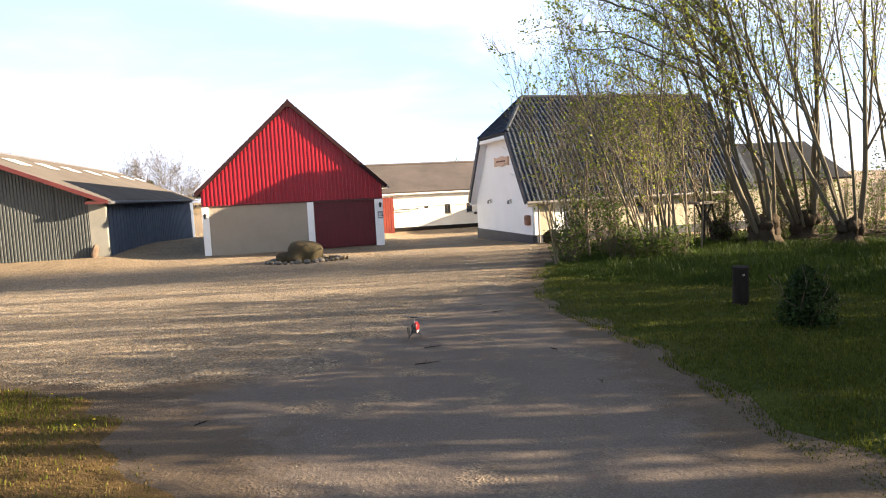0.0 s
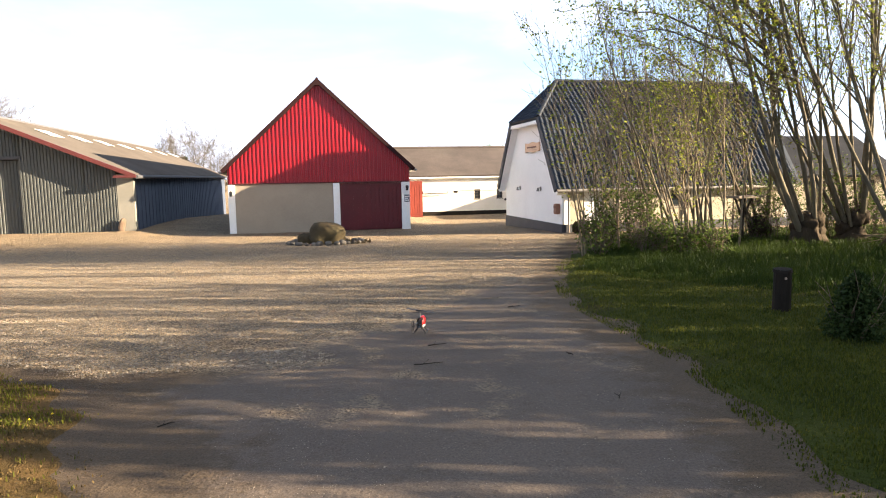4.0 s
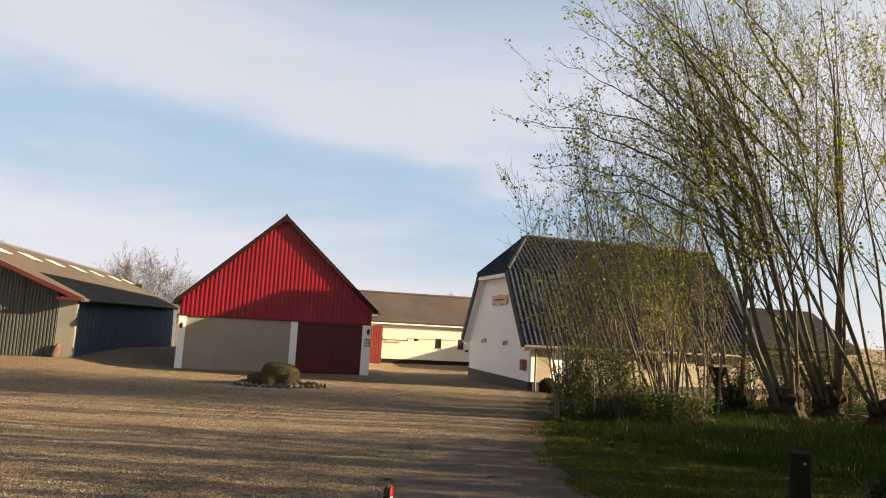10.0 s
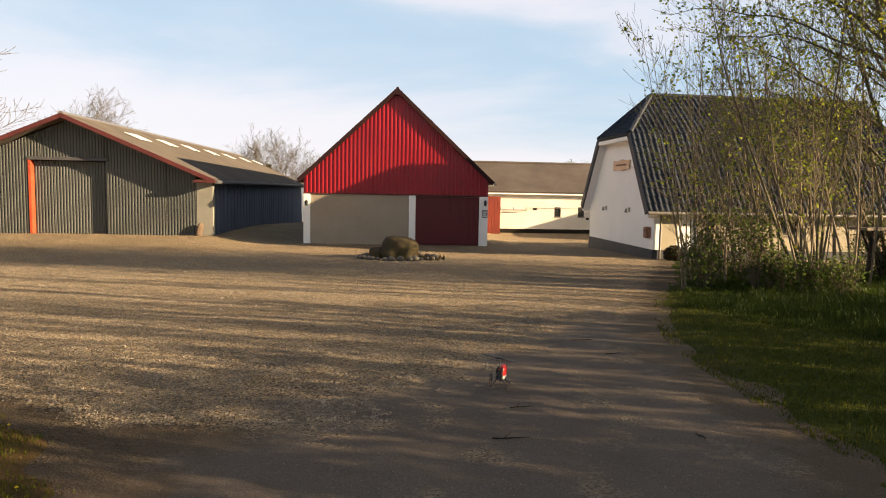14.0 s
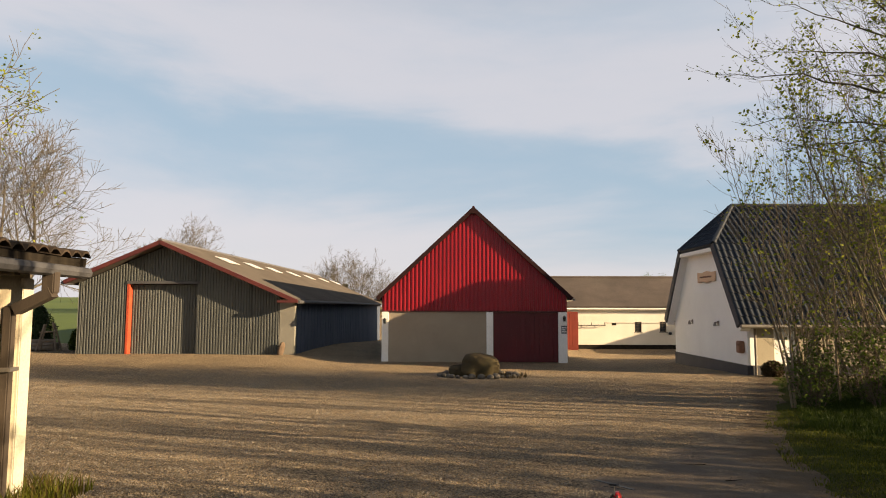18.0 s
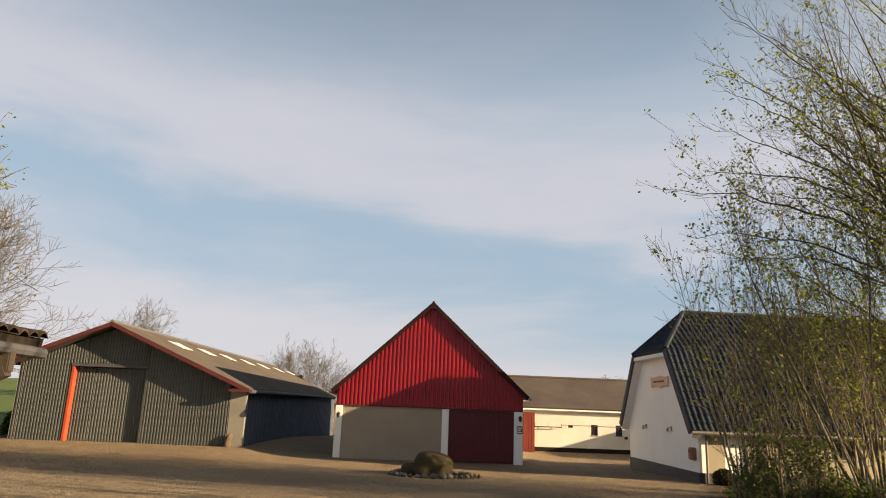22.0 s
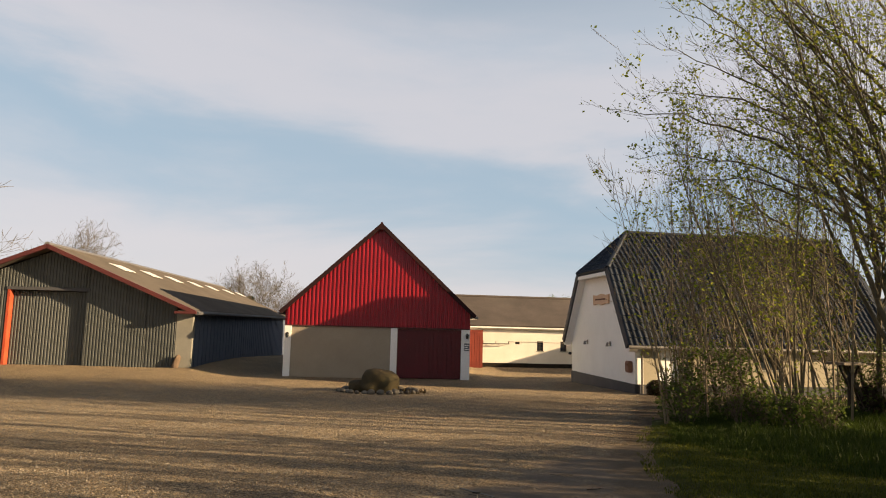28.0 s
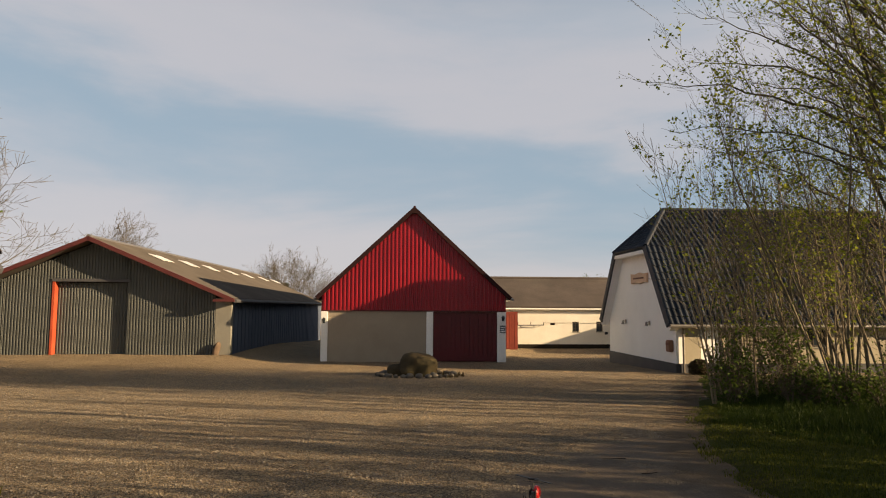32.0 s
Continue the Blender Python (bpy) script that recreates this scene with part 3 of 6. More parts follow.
def lawn_in(x, y):
    return min(x - lawn_x(y) + 0.25 * noise.noise((x, y, 3.0)), 25.6 - y + 0.3 * noise.noise((x * 0.7, 1, 1)))


VERGE = [(-30.0, -1.0), (1.0, -1.35), (2.4, -1.45), (3.5, -1.7), (4.5, -2.2), (5.4, -2.75), (5.9, -3.3), (6.3, -4.2), (6.8, -5.4), (7.3, -7.0), (8.0, -12.0)]


def verge_in(x, y):
    for (ya, xa), (yb, xb) in zip(VERGE, VERGE[1:]):
        if ya <= y <= yb:
            ragged = 0.35 * noise.noise((x * 1.3, y * 1.3, 8))
            return min(xa + (xb - xa) * (y - ya) / (yb - ya) - x + 0.4, y + 3.3, x + 8.6) + ragged
    return -1.0


def fringe_in(x, y):
    """Share of trodden soil along the rims of lawn and verge, and in a bare patch before the verge."""
    lawn = smooth(lawn_in(x, y), -0.9, 0.1)
    verge = smooth(verge_in(x, y), -1.1, 0.15)
    patch = 1 - smooth(math.hypot((x + 2.2) / 1.25, (y - 5.3 - 0.12 * (x + 2.2)) / 0.42), 0.5, 1.3)
    return max(lawn, verge, 1.1 * patch)


build_ground()
sheet("lawn", lawn_in, 2.0, 44.0, -24.0, 27.0, 0.33, M["turf"], 0.035, "shaded lawn beside the drive", "lawn")
sheet("grass_verge", verge_in, -9.0, 0.0, -4.0, 8.5, 0.1, M["mossy"], 0.03, "rough grass verge by the shed", "grass")
field = soup("field", [(-400, 52, 0.06), (-26, 44, 0.06), (-31, 130, 4.5), (-400, 160, 5.0), (-40, 500, 5.0), (-400, 500, 6.0)], [(0, 1, 2, 3), (3, 2, 4, 5)], M["field"])
tagged(field, "green sunlit field rising behind the yard", "field", kind="structure")

# ---------------------------------------------------------------- red barn
RB_L, RB_R, RB_Y, RB_BAND, RB_APEX = -5.63, 3.63, 33.69, 2.60, 7.77
RB_M = (RB_L + RB_R) / 2
RB_DL, RB_DR = -0.03, 3.19


def build_red_barn():
    root = thing("red_barn", pose(RB_M, RB_Y, 0), "red ribbed-metal barn with white pillars and dark red door", "barn")
    w = (RB_R - RB_L) / 2
    eave = 3.42
    rise = (RB_APEX - 0.16 - eave) / w

    def top(x):
        return RB_APEX - 0.16 - abs(x) * rise - 0.02

    dl, dr = RB_DL - RB_M, RB_DR - RB_M
    depth = 34.0
    # masonry front with the door opening, sides and back
    part("front_wall", wall_with_holes(-w, w, -0.4, RB_BAND, 0.06, 0.36, [(dl + 0.02, dr, -0.4, RB_BAND - 0.06)]), M["beige_render"], root, "beige rendered masonry")
    part("side_wall", box((-w, 0.36, -0.6), (-w + 0.3, depth, eave - 0.1)), M["beige_render"], root)
    part("side_wall", box((w - 0.3, 0.36, -0.4), (w, depth, eave - 0.1)), M["white_render"], root, "whitewashed masonry")
    part("back_wall", prism([(-w, -0.6), (w, -0.6), (w, eave), (0, RB_APEX - 0.3), (-w, eave)], depth, depth + 0.25), M["white_render"], root)
    part("gable_backing", prism([(-w, RB_BAND), (w, RB_BAND), (w, eave - 0.1), (0, RB_APEX - 0.35), (-w, eave - 0.1)], 0.09, 0.3), M["dark_wood"], root)
    cuts = [-w] + [float(c) for c in range(-4, 5)] + [w]
    for a, b in zip(cuts, cuts[1:]):
        part("cladding_sheet", ribbed(a, b, RB_BAND - 0.05, top, 0.055, 0.2, 0.055), M["red_metal"], root)
    part("flashing", box((-w, -0.02, RB_BAND - 0.10), (w, 0.05, RB_BAND - 0.045), 0.006), M["verge_red"], root)
    for a, b in ((-w, -w + 0.33), (dl - 0.33, dl), (dr, w)):
        part("pillar", box((a, -0.03, -0.3), (b, 0.30, RB_BAND - 0.11), 0.012), M["white_paint"], root, "whitewashed pillar")
    door = part("sliding_door", box((dl, 0.12, 0.02), (dr, 0.2, RB_BAND - 0.13), 0.006), M["dark_red"], root, "dark red boarded sliding door")
    nb = 14
    for i in range(nb):
        a = dl + 0.01 + i * (dr - dl - 0.02) / nb
        part("board", box((a, 0.085, 0.04), (a + (dr - dl) / nb - 0.025, 0.12, RB_BAND - 0.14), 0.005), M["dark_red"], door)
    part("door_rail", box((dl, 0.02, RB_BAND - 0.2), (dr, 0.1, RB_BAND - 0.12), 0.01), M["verge_red"], door)
    # roof plates, ridge and verge boards
    ov, e = 0.17, 0.28
    ez = eave - e * rise + 0.02
    for s in (-1, 1):
        part("roof", slab([(s * (w + e), -ov, ez), (0, -ov, RB_APEX), (0, depth + 0.3, RB_APEX), (s * (w + e), depth + 0.3, ez)], 0.14), M["fibre_cement"], root, "brown corrugated roof")
        bm = bmesh.new()
        slab([(s * (w + e + 0.02), -ov - 0.06, ez + 0.03), (0, -ov - 0.06, RB_APEX + 0.03), (0, -ov + 0.12, RB_APEX + 0.03), (s * (w + e + 0.02), -ov + 0.12, ez + 0.03)], 0.19, bm)
        part("verge_board", bm, M["verge_dark"], root, "dark red verge flashing")
        part("gutter", rod((s * (w + e + 0.05), -ov, ez - 0.08), (s * (w + e + 0.05), depth, ez - 0.08), 0.07), M["metal_grey"], root)
    part("ridge_cap", rod((0, 0.0, RB_APEX + 0.02), (0, depth + 0.3, RB_APEX + 0.02), 0.07), M["verge_red"], root)
    part("apex_cap", prism([(-0.3, RB_APEX - 0.32), (0, RB_APEX + 0.05), (0.3, RB_APEX - 0.32), (0, RB_APEX - 0.34)], -ov - 0.07, -ov + 0.13), M["verge_dark"], root)
    # lamps and plate on the outer pillars
    for x, z in ((-w + 0.17, 2.02), (w - 0.16, 2.16)):
        lamp = part("wall_lamp", box((x - 0.05, -0.06, z - 0.12), (x + 0.05, -0.031, z + 0.12), 0.01), M["black"], root, "black lantern wall lamp")
        part("arm", rod((x, -0.06, z + 0.06), (x, -0.2, z + 0.12), 0.015), M["black"], lamp)
        bm = rod((x, -0.2, z - 0.12), (x, -0.2, z + 0.06), 0.055, 0.085, 6)
        part("lantern", bm, M["glass"], lamp)
        part("cap", rod((x, -0.2, z + 0.06), (x, -0.2, z + 0.16), 0.11, 0.02, 6), M["black"], lamp)
    plate = part("wall_plate", box((w - 0.3, -0.05, 1.44), (w - 0.02, -0.031, 1.82), 0.005), M["sign_grey"], root, "grey plate with pale stripes")
    for k in range(3):
        part("stripe", box((w - 0.27, -0.056, 1.50 + k * 0.1), (w - 0.05 - 0.05 * (k % 2), -0.049, 1.55 + k * 0.1)), M["white_paint"], plate)
    return root


build_red_barn()

# ---------------------------------------------------------------- grey machine hall
LB_X, LB_Y, LB_TURN, LB_W, LB_HE, LB_HR, LB_L, LB_D0, LB_D1, LB_DH, LB_C, LB_Z = -10.79, 34.88, 3.12, 13.30, 3.04, 5.90, 39.74, 4.85, 8.70, 3.78, 0.50, 0.20


def build_grey_hall():
    root = thing("machine_hall", pose(LB_X, LB_Y, LB_Z, 0, 0, LB_TURN), "long dark grey ribbed metal hall with a recessed sliding door", "barn")
    W, he, hr, L = LB_W, LB_HE, LB_HR, LB_L
    rise = (hr - he) / (W / 2)

    def top(x):
        return hr - abs(x + W / 2) * rise - 0.14

    d0, d1, dh = -LB_D0, -LB_D1, LB_DH
    # front sheets left of, over and right of the door
    xl = -W + 2.0
    zl = he + rise * 2.0
    cuts = [xl] + [float(c) for c in range(math.ceil(xl), 0)] + [-LB_C]
    spans = [(a, b) for a, b in zip(cuts, cuts[1:]) if b > a]
    for i, (a, b) in enumerate(spans):
        y = 0.0
        for p, q, z0 in ((a, min(b, d1), -0.4), (max(a, d1), min(b, d0), dh), (max(a, d0), b, -0.4)):
            if q - p > 0.01:
                part("cladding_sheet", ribbed(p, q, z0, top, y, 0.15, 0.04), M["barn_grey"], root)
    part("corner_pillar", box((-LB_C, -0.04, -0.3), (0.32, 0.4, he - 0.12), 0.02), M["grey_render"], root, "weathered grey rendered corner pillar")
    bm = boulder_mesh((0.16, 0.13, 0.42), 5.2, 2.6)
    bmesh.ops.transform(bm, matrix=pose(-0.32, -0.26, 0.26, 0, 14, 20), verts=bm.verts)
    part("kerb_stone", bm, M["guard_stone"], root, "tan leaning guard stone")
    part("side_wall", box((-0.05, 0.4, -1.8), (0.3, L, he - 0.05)), M["barn_blue"], root, "blue-grey metal side wall")
    n = 90
    for i in range(n):
        y = 0.6 + i * (L - 0.8) / n
        if i % 2 == 0:
            part("wall_rib", box((0.3, y, -1.7), (0.33, y + 0.12, he - 0.1)), M["barn_blue"], root)
    part("side_wall", box((xl, 0.03, -0.6), (xl + 0.25, L, zl - 0.05)), M["barn_grey"], root)
    part("back_wall", prism([(xl, -1.8), (0, -1.8), (0, he - 0.1), (-W / 2, hr - 0.2), (xl, zl - 0.1)], L - 0.2, L), M["barn_grey"], root)
    # black sheet across the hall, its colour standing for the unlit interior
    part("dark_backing", prism([(xl + 0.3, -0.5), (-0.35, -0.5), (-0.35, he - 0.2), (-W / 2, hr - 0.5), (xl + 0.3, zl - 0.2)], 6.0, 6.1), M["black"], root, "black sheet standing for the dark interior")
    # door leaf, set back in its opening
    gap = d0 - 0.06
    door = part("sliding_door", box((d1 + 0.16, 0.30, 0.0), (gap, 0.36, dh - 0.1)), M["barn_grey"], root, "dark grey ribbed sliding door")
    x = d1 + 0.16
    while x < gap - 0.05:
        x2 = min(x + 1.0, gap)
        part("door_sheet", ribbed(x, x2, 0.02, lambda q: dh - 0.1, 0.298, 0.15, 0.03), M["barn_grey"], door)
        x = x2
    part("door_jamb", box((d1 + 0.03, -0.07, -0.3), (d1 + 0.16, 0.4, dh), 0.01), M["orange_red"], root, "orange-red painted door jamb")
    part("door_jamb", box((d0 - 0.06, -0.03, -0.3), (d0 + 0.06, 0.4, dh), 0.01), M["barn_grey"], root)
    part("door_head", box((d1, -0.09, dh - 0.06), (d0 + 0.06, 0.4, dh + 0.1), 0.01), M["plinth"], root)
    # roof
    ov, e = 0.85, 0.62
    ez = he - e * rise
    for s, xe in ((1, e), (-1, xl - 0.35)):
        ez = hr - abs(xe + W / 2) * rise
        part("roof", slab([(xe, -ov, ez + 0.1), (-W / 2, -ov, hr + 0.06), (-W / 2, L + 0.3, hr + 0.06), (xe, L + 0.3, ez + 0.1)], 0.12), M["fibre_cement"], root, "brown fibre-cement roof")
        part("verge_board", slab([(xe, -ov - 0.07, ez + 0.13), (-W / 2, -ov - 0.07, hr + 0.09), (-W / 2, -ov + 0.1, hr + 0.09), (xe, -ov + 0.1, ez + 0.13)], 0.20), M["verge_red"], root, "red-brown verge board")
        part("gutter", rod((xe + 0.06 * s, -ov, ez), (xe + 0.06 * s, L, ez), 0.09), M["plinth"], root)
    ez = he - e * rise
    # end of the gutter board
    part("eave_board", box((-LB_C + 0.1, -ov - 0.1, ez - 0.04), (e + 0.04, -ov + 0.12, ez + 0.09), 0.01), M["verge_red"], root)
    part("ridge_cap", rod((-W / 2, -ov - 0.05, hr + 0.07), (-W / 2, L + 0.3, hr + 0.07), 0.12), M["metal_grey"], root, "grey ridge cap")
    # corrugation ridges of the roof sheets, in courses
    vs, fs = [], []
    yy = -ov + 0.2
    while yy < L:
        b0 = len(vs)
        for f in (0.01, 0.99):
            x, z = e - f * (W / 2 + e), ez + 0.1 + f * (hr - ez - 0.04)
            vs += [(x, yy, z + 0.005), (x, yy + 0.09, z + 0.045), (x, yy + 0.18, z + 0.005)]
        fs += [(b0, b0 + 1, b0 + 4, b0 + 3), (b0 + 1, b0 + 2, b0 + 5, b0 + 4)]
        yy += 0.27
    tagged(soup("corrugation", vs, fs, M["fibre_cement"], root), "corrugation of the roof sheets", kind="stuff")
    # translucent strips
    for y0 in (3.3, 8.4, 13.5, 19.4, 25.4, 32.5, 39.0):
        p = []
        for x, y in ((-5.25, y0), (-4.4, y0), (-4.4, y0 + 1.9), (-5.25, y0 + 1.9)):
            p.append((x, y, ez + 0.17 + (e - x) / (W / 2 + e) * (hr - ez)))
        part("skylight", slab(p, 0.03), M["skylight"], root, "pale translucent roof strip")
    return root


build_grey_hall()

# ---------------------------------------------------------------- white farmhouse
WH_X, WH_Y, WH_TURN, WH_W, WH_HE, WH_HH, WH_MH, WH_HR, WH_P, WH_Z = 9.52, 26.42, -86.16, 7.80, 2.33, 5.06, 2.02, 6.93, 1.30, 0.27
WH_LEN = 11.5


def tile_mesh(w, l):
    """One pantile: an S-curved piece, lip at the front."""
    bm = bmesh.new()
    prof = [(-0.5, 0.0), (-0.30, 0.045), (-0.12, 0.05), (0.08, 0.012), (0.30, -0.008), (0.5, 0.0)]
    rows = []
    for y, dz in ((0, 0.028), (l * 1.08, 0.0)):
        rows.append([bm.verts.new((a * w, y, b + dz)) for a, b in prof])
    low = [bm.verts.new((a * w, 0, b + 0.0)) for a, b in prof]
    for i in range(len(prof) - 1):
        bm.faces.new((rows[0][i], rows[0][i + 1], rows[1][i + 1], rows[1][i]))
        bm.faces.new((low[i], low[i + 1], rows[0][i + 1], rows[0][i]))
    return bm


def lay_tiles(parent, name, a, b, c, d, w, l, material, first=300, edge=None):
    """Pantiles on the quad a b (eave) c d (ridge, c over b); the first ones as pieces, the rest joined."""
    a, b, c, d = (Vector(v) for v in (a, b, c, d))
    nu = int(max((b - a).length, (c - d).length) / w)
    nv = int(((d + c) / 2 - (a + b) / 2).length / l)
    me = mesh_of(name, tile_mesh(w, l), material)
    base = [v.co.copy() for v in me.vertices]
    polys = [tuple(p.vertices) for p in me.polygons]
    up = ((d + c) / 2 - (a + b) / 2).normalized()
    along = (b - a).normalized()
    nn = along.cross(up).normalized()
    left, vs, fs = first, [], []
    for j in range(nv):
        f = j / nv
        p, q = a + (d - a) * f, b + (c - b) * f
        if edge:
            p = edge(f)
        k = max(int((q - p).length / w), 1)
        for i in range(k):
            o = p + along * ((i + 0.5) * w) + nn * 0.02
            m = Matrix((along, up, nn)).transposed().to_4x4()
            m = Matrix.Translation(o) @ m @ pose(0, 0, 0, random.uniform(-0.6, 0.6), 0, random.uniform(-0.8, 0.8))
            if left > 0:
                ob = new(name, me)
                ob.parent = parent
                ob.matrix_local = m
                left -= 1
            else:
                n0 = len(vs)
                vs += [tuple(m @ v) for v in base]
                fs += [tuple(x + n0 for x in pl) for pl in polys]
    if vs:
        tagged(soup(name + "_field", vs, fs, material, parent), "rest of the tile courses", kind="stuff")


def window(parent, x, z, w, h, y, frame_mat, cross=(1, 1)):
    """Window in a wall that faces -y: recessed frame, glazing bars, pane, sill."""
    fr = bmesh.new()
    t = 0.07
    for lo, hi in (((x, y + 0.06, z), (x + t, y + 0.13, z + h)), ((x + w - t, y + 0.06, z), (x + w, y + 0.13, z + h)),
                   ((x + t, y + 0.06, z), (x + w - t, y + 0.13, z + t)), ((x + t, y + 0.06, z + h - t), (x + w - t, y + 0.13, z + h))):
        box(lo, hi, 0.0, fr)
    wob = part("window", fr, frame_mat, parent, "small-paned window")
    part("pane", box((x + t, y + 0.095, z + t), (x + w - t, y + 0.105, z + h - t)), M["glass"], wob)
    for i in range(cross[0]):
        cx = x + w * (i + 1) / (cross[0] + 1)
        part("glazing_bar", box((cx - 0.02, y + 0.075, z + t), (cx + 0.02, y + 0.094, z + h - t)), frame_mat, wob)
    for i in range(cross[1]):
        cz = z + h * (i + 1) / (cross[1] + 1)
        part("glazing_bar", box((x + t, y + 0.071, cz - 0.018), (x + w - t, y + 0.091, cz + 0.018)), frame_mat, wob)
    part("sill", box((x - 0.06, y - 0.05, z - 0.06), (x + w + 0.06, y + 0.06, z - 0.005), 0.008), M["grey_render"], wob)
    return wob


def build_house():
    """Gable faces local -y; the long eave wall faces local +x."""
    root = thing("farmhouse", pose(WH_X, WH_Y, WH_Z, 0, 0, WH_TURN), "whitewashed farmhouse with a half-hipped dark blue pantile roof", "house")
    W, he, hh, mh, hr, P, L = WH_W, WH_HE, WH_HH, WH_MH, WH_HR, WH_P, WH_LEN
    cx = -W / 2
    rise = (hh - he) / (W / 2 - mh)

    out = [(-W, -0.6), (0, -0.6), (0, he), (cx + mh - 0.1, hh - 0.15), (cx - mh + 0.1, hh - 0.15), (-W, he)]
    part("gable_wall", prism(out, 0.0, 0.35), M["white_render"], root, "whitewashed gable")
    part("plinth", box((-W - 0.03, -0.035, -0.6), (0.03, 0.3, 0.30), 0.01), M["plinth"], root, "tarred plinth")
    part("plinth", box((-0.3, 0.3, -0.6), (0.035, L, 0.30), 0.01), M["plinth"], root)
    # long wall with window and door openings, faces +x: build facing -y then turn
    holes = [(1.0, 1.9, 0.3, 2.1), (5.2, 6.2, 0.95, 2.05), (8.9, 9.9, 0.85, 2.0)]
    bm = wall_with_holes(0.35, L, 0.0, he, 0.0, 0.32, holes)
    bmesh.ops.transform(bm, matrix=pose(0, 0, 0, 0, 0, 90), verts=bm.verts)
    part("long_wall", bm, M["cream_wall"], root, "cream rendered long wall in evening sun")
    part("back_wall", box((-W, 0.35, -0.3), (-W + 0.3, L, he)), M["white_render"], root)
    part("end_wall", prism([(-W, -0.3), (0, -0.3), (0, he), (cx, hr - 0.2), (-W, he)], L - 0.3, L), M["white_render"], root)
    for x0, x1, z0, z1 in holes[1:]:
        wb = window(root, 0, 0, x1 - x0, z1 - z0, 0.0, M["dark_wood"], (1, 2))
        wb.matrix_local = pose(0, 0, 0, 0, 0, 90) @ pose(x0, 0, z0)
    bm = box((1.0, 0.1, 0.3), (1.9, 0.16, 2.1), 0.01)
    bmesh.ops.transform(bm, matrix=pose(0, 0, 0, 0, 0, 90), verts=bm.verts)
    part("door", bm, M["white_paint"], root, "pale painted plank door")
    # roof: eave corners, half hip in front, ridge
    ov, e = 0.4, 0.35
    ze = he - e * rise
    E1, E2 = Vector((e, -ov, ze)), Vector((e, L + 0.3, ze))
    F1, F2 = Vector((-W - e, -ov, ze)), Vector((-W - e, L + 0.3, ze))
    H1, H2 = Vector((cx + mh, -ov, hh)), Vector((cx - mh, -ov, hh))
    R1, R2 = Vector((cx, P, hr)), Vector((cx, L + 0.3, hr))
    G1, G2 = Vector((H1.x, L + 0.3, H1.z)), Vector((H2.x, L + 0.3, H2.z))
    part("roof", slab([E1, E2, G1, H1], 0.12), M["blue_tile"], root, "dark blue pantile roof")
    part("roof", slab([H1, G1, R2, R1], 0.12), M["blue_tile"], root)
    part("roof", slab([F1, H2, G2, F2], 0.12), M["blue_tile"], root)
    part("roof", slab([H2, R1, R2, G2], 0.12), M["blue_tile"], root)
    part("hip_roof", slab([H2, H1, R1], 0.12), M["blue_tile"], root)
    # the slope bends a little at the half hip, so it is tiled in two fields
    low_top, low_end = H1, Vector((H1.x, L + 0.3, H1.z))
    lay_tiles(root, "pantile", E1, E2, low_end, low_top, 0.235, 0.33, M["blue_tile"], 300)
    lay_tiles(root, "pantile", low_top, low_end, R2, Vector((cx, -ov, hr)), 0.235, 0.33, M["blue_tile"], 0, lambda f: H1.lerp(R1, f))
    lay_tiles(root, "hip_tile", H2, H1, R1, R1, 0.235, 0.33, M["blue_tile"], 90)
    for a, b in ((R1, R2), (H1, R1), (H2, R1)):
        part("ridge_tile", rod(a + Vector((0, 0, 0.05)), b + Vector((0, 0, 0.05)), 0.10), M["blue_tile"], root)
    # verge boards and white soffits of the gable
    for A, B in ((E1, H1), (F1, H2)):
        part("verge_board", slab([A + Vector((0, -0.03, 0.06)), B + Vector((0, -0.03, 0.06)), B + Vector((0, 0.05, 0.06)), A + Vector((0, 0.05, 0.06))], 0.30), M["plinth"], root, "dark verge board")
        part("soffit", slab([A + Vector((0, 0.05, -0.12)), B + Vector((0, 0.05, -0.12)), B + Vector((0, ov, -0.12)), A + Vector((0, ov, -0.12))], 0.2), M["white_paint"], root, "white boarded soffit")
    part("hip_fascia", box((cx - mh, -ov - 0.02, hh - 0.26), (cx + mh, 0.0, hh - 0.10), 0.01), M["white_paint"], root)
    part("gutter", rod((e + 0.06, -ov, ze - 0.05), (e + 0.06, L, ze - 0.05), 0.075), M["metal_grey"], root)
    for y in (0.25, 2.6):
        dp = part("downpipe", rod((0.1, y, -0.2), (0.1, y, he - 0.3), 0.045), M["grey_wood"], root)
        part("swan_neck", rod((0.1, y, he - 0.3), (e + 0.05, y, ze - 0.1), 0.045), M["grey_wood"], dp)
    # gable fittings
    for x in (-2.57, -5.45):
        lamp = part("wall_lamp", box((x - 0.06, -0.05, 1.72), (x + 0.06, 0.0, 1.92), 0.01), M["metal_grey"], root, "small grey wall lamp")
        part("shade", rod((x, -0.16, 1.70), (x, -0.16, 1.86), 0.075, 0.04), M["metal_grey"], lamp)
        part("arm", rod((x, -0.05, 1.84), (x, -0.16, 1.87), 0.015), M["metal_grey"], lamp)
    outline = [(-4.5, 3.56), (-4.0, 3.60), (-3.5, 3.54), (-3.0, 3.60), (-2.62, 3.58), (-2.60, 4.0), (-3.0, 3.98), (-3.5, 4.05), (-4.0, 3.98), (-4.52, 4.02)]
    board = part("wooden_board", prism(outline, -0.09, -0.02), M["sign_wood"], root, "wavy-edged wooden board with a worn dark line")
    part("stripe", box((-4.2, -0.098, 3.76), (-2.95, -0.089, 3.83)), M["sign_dark"], board)
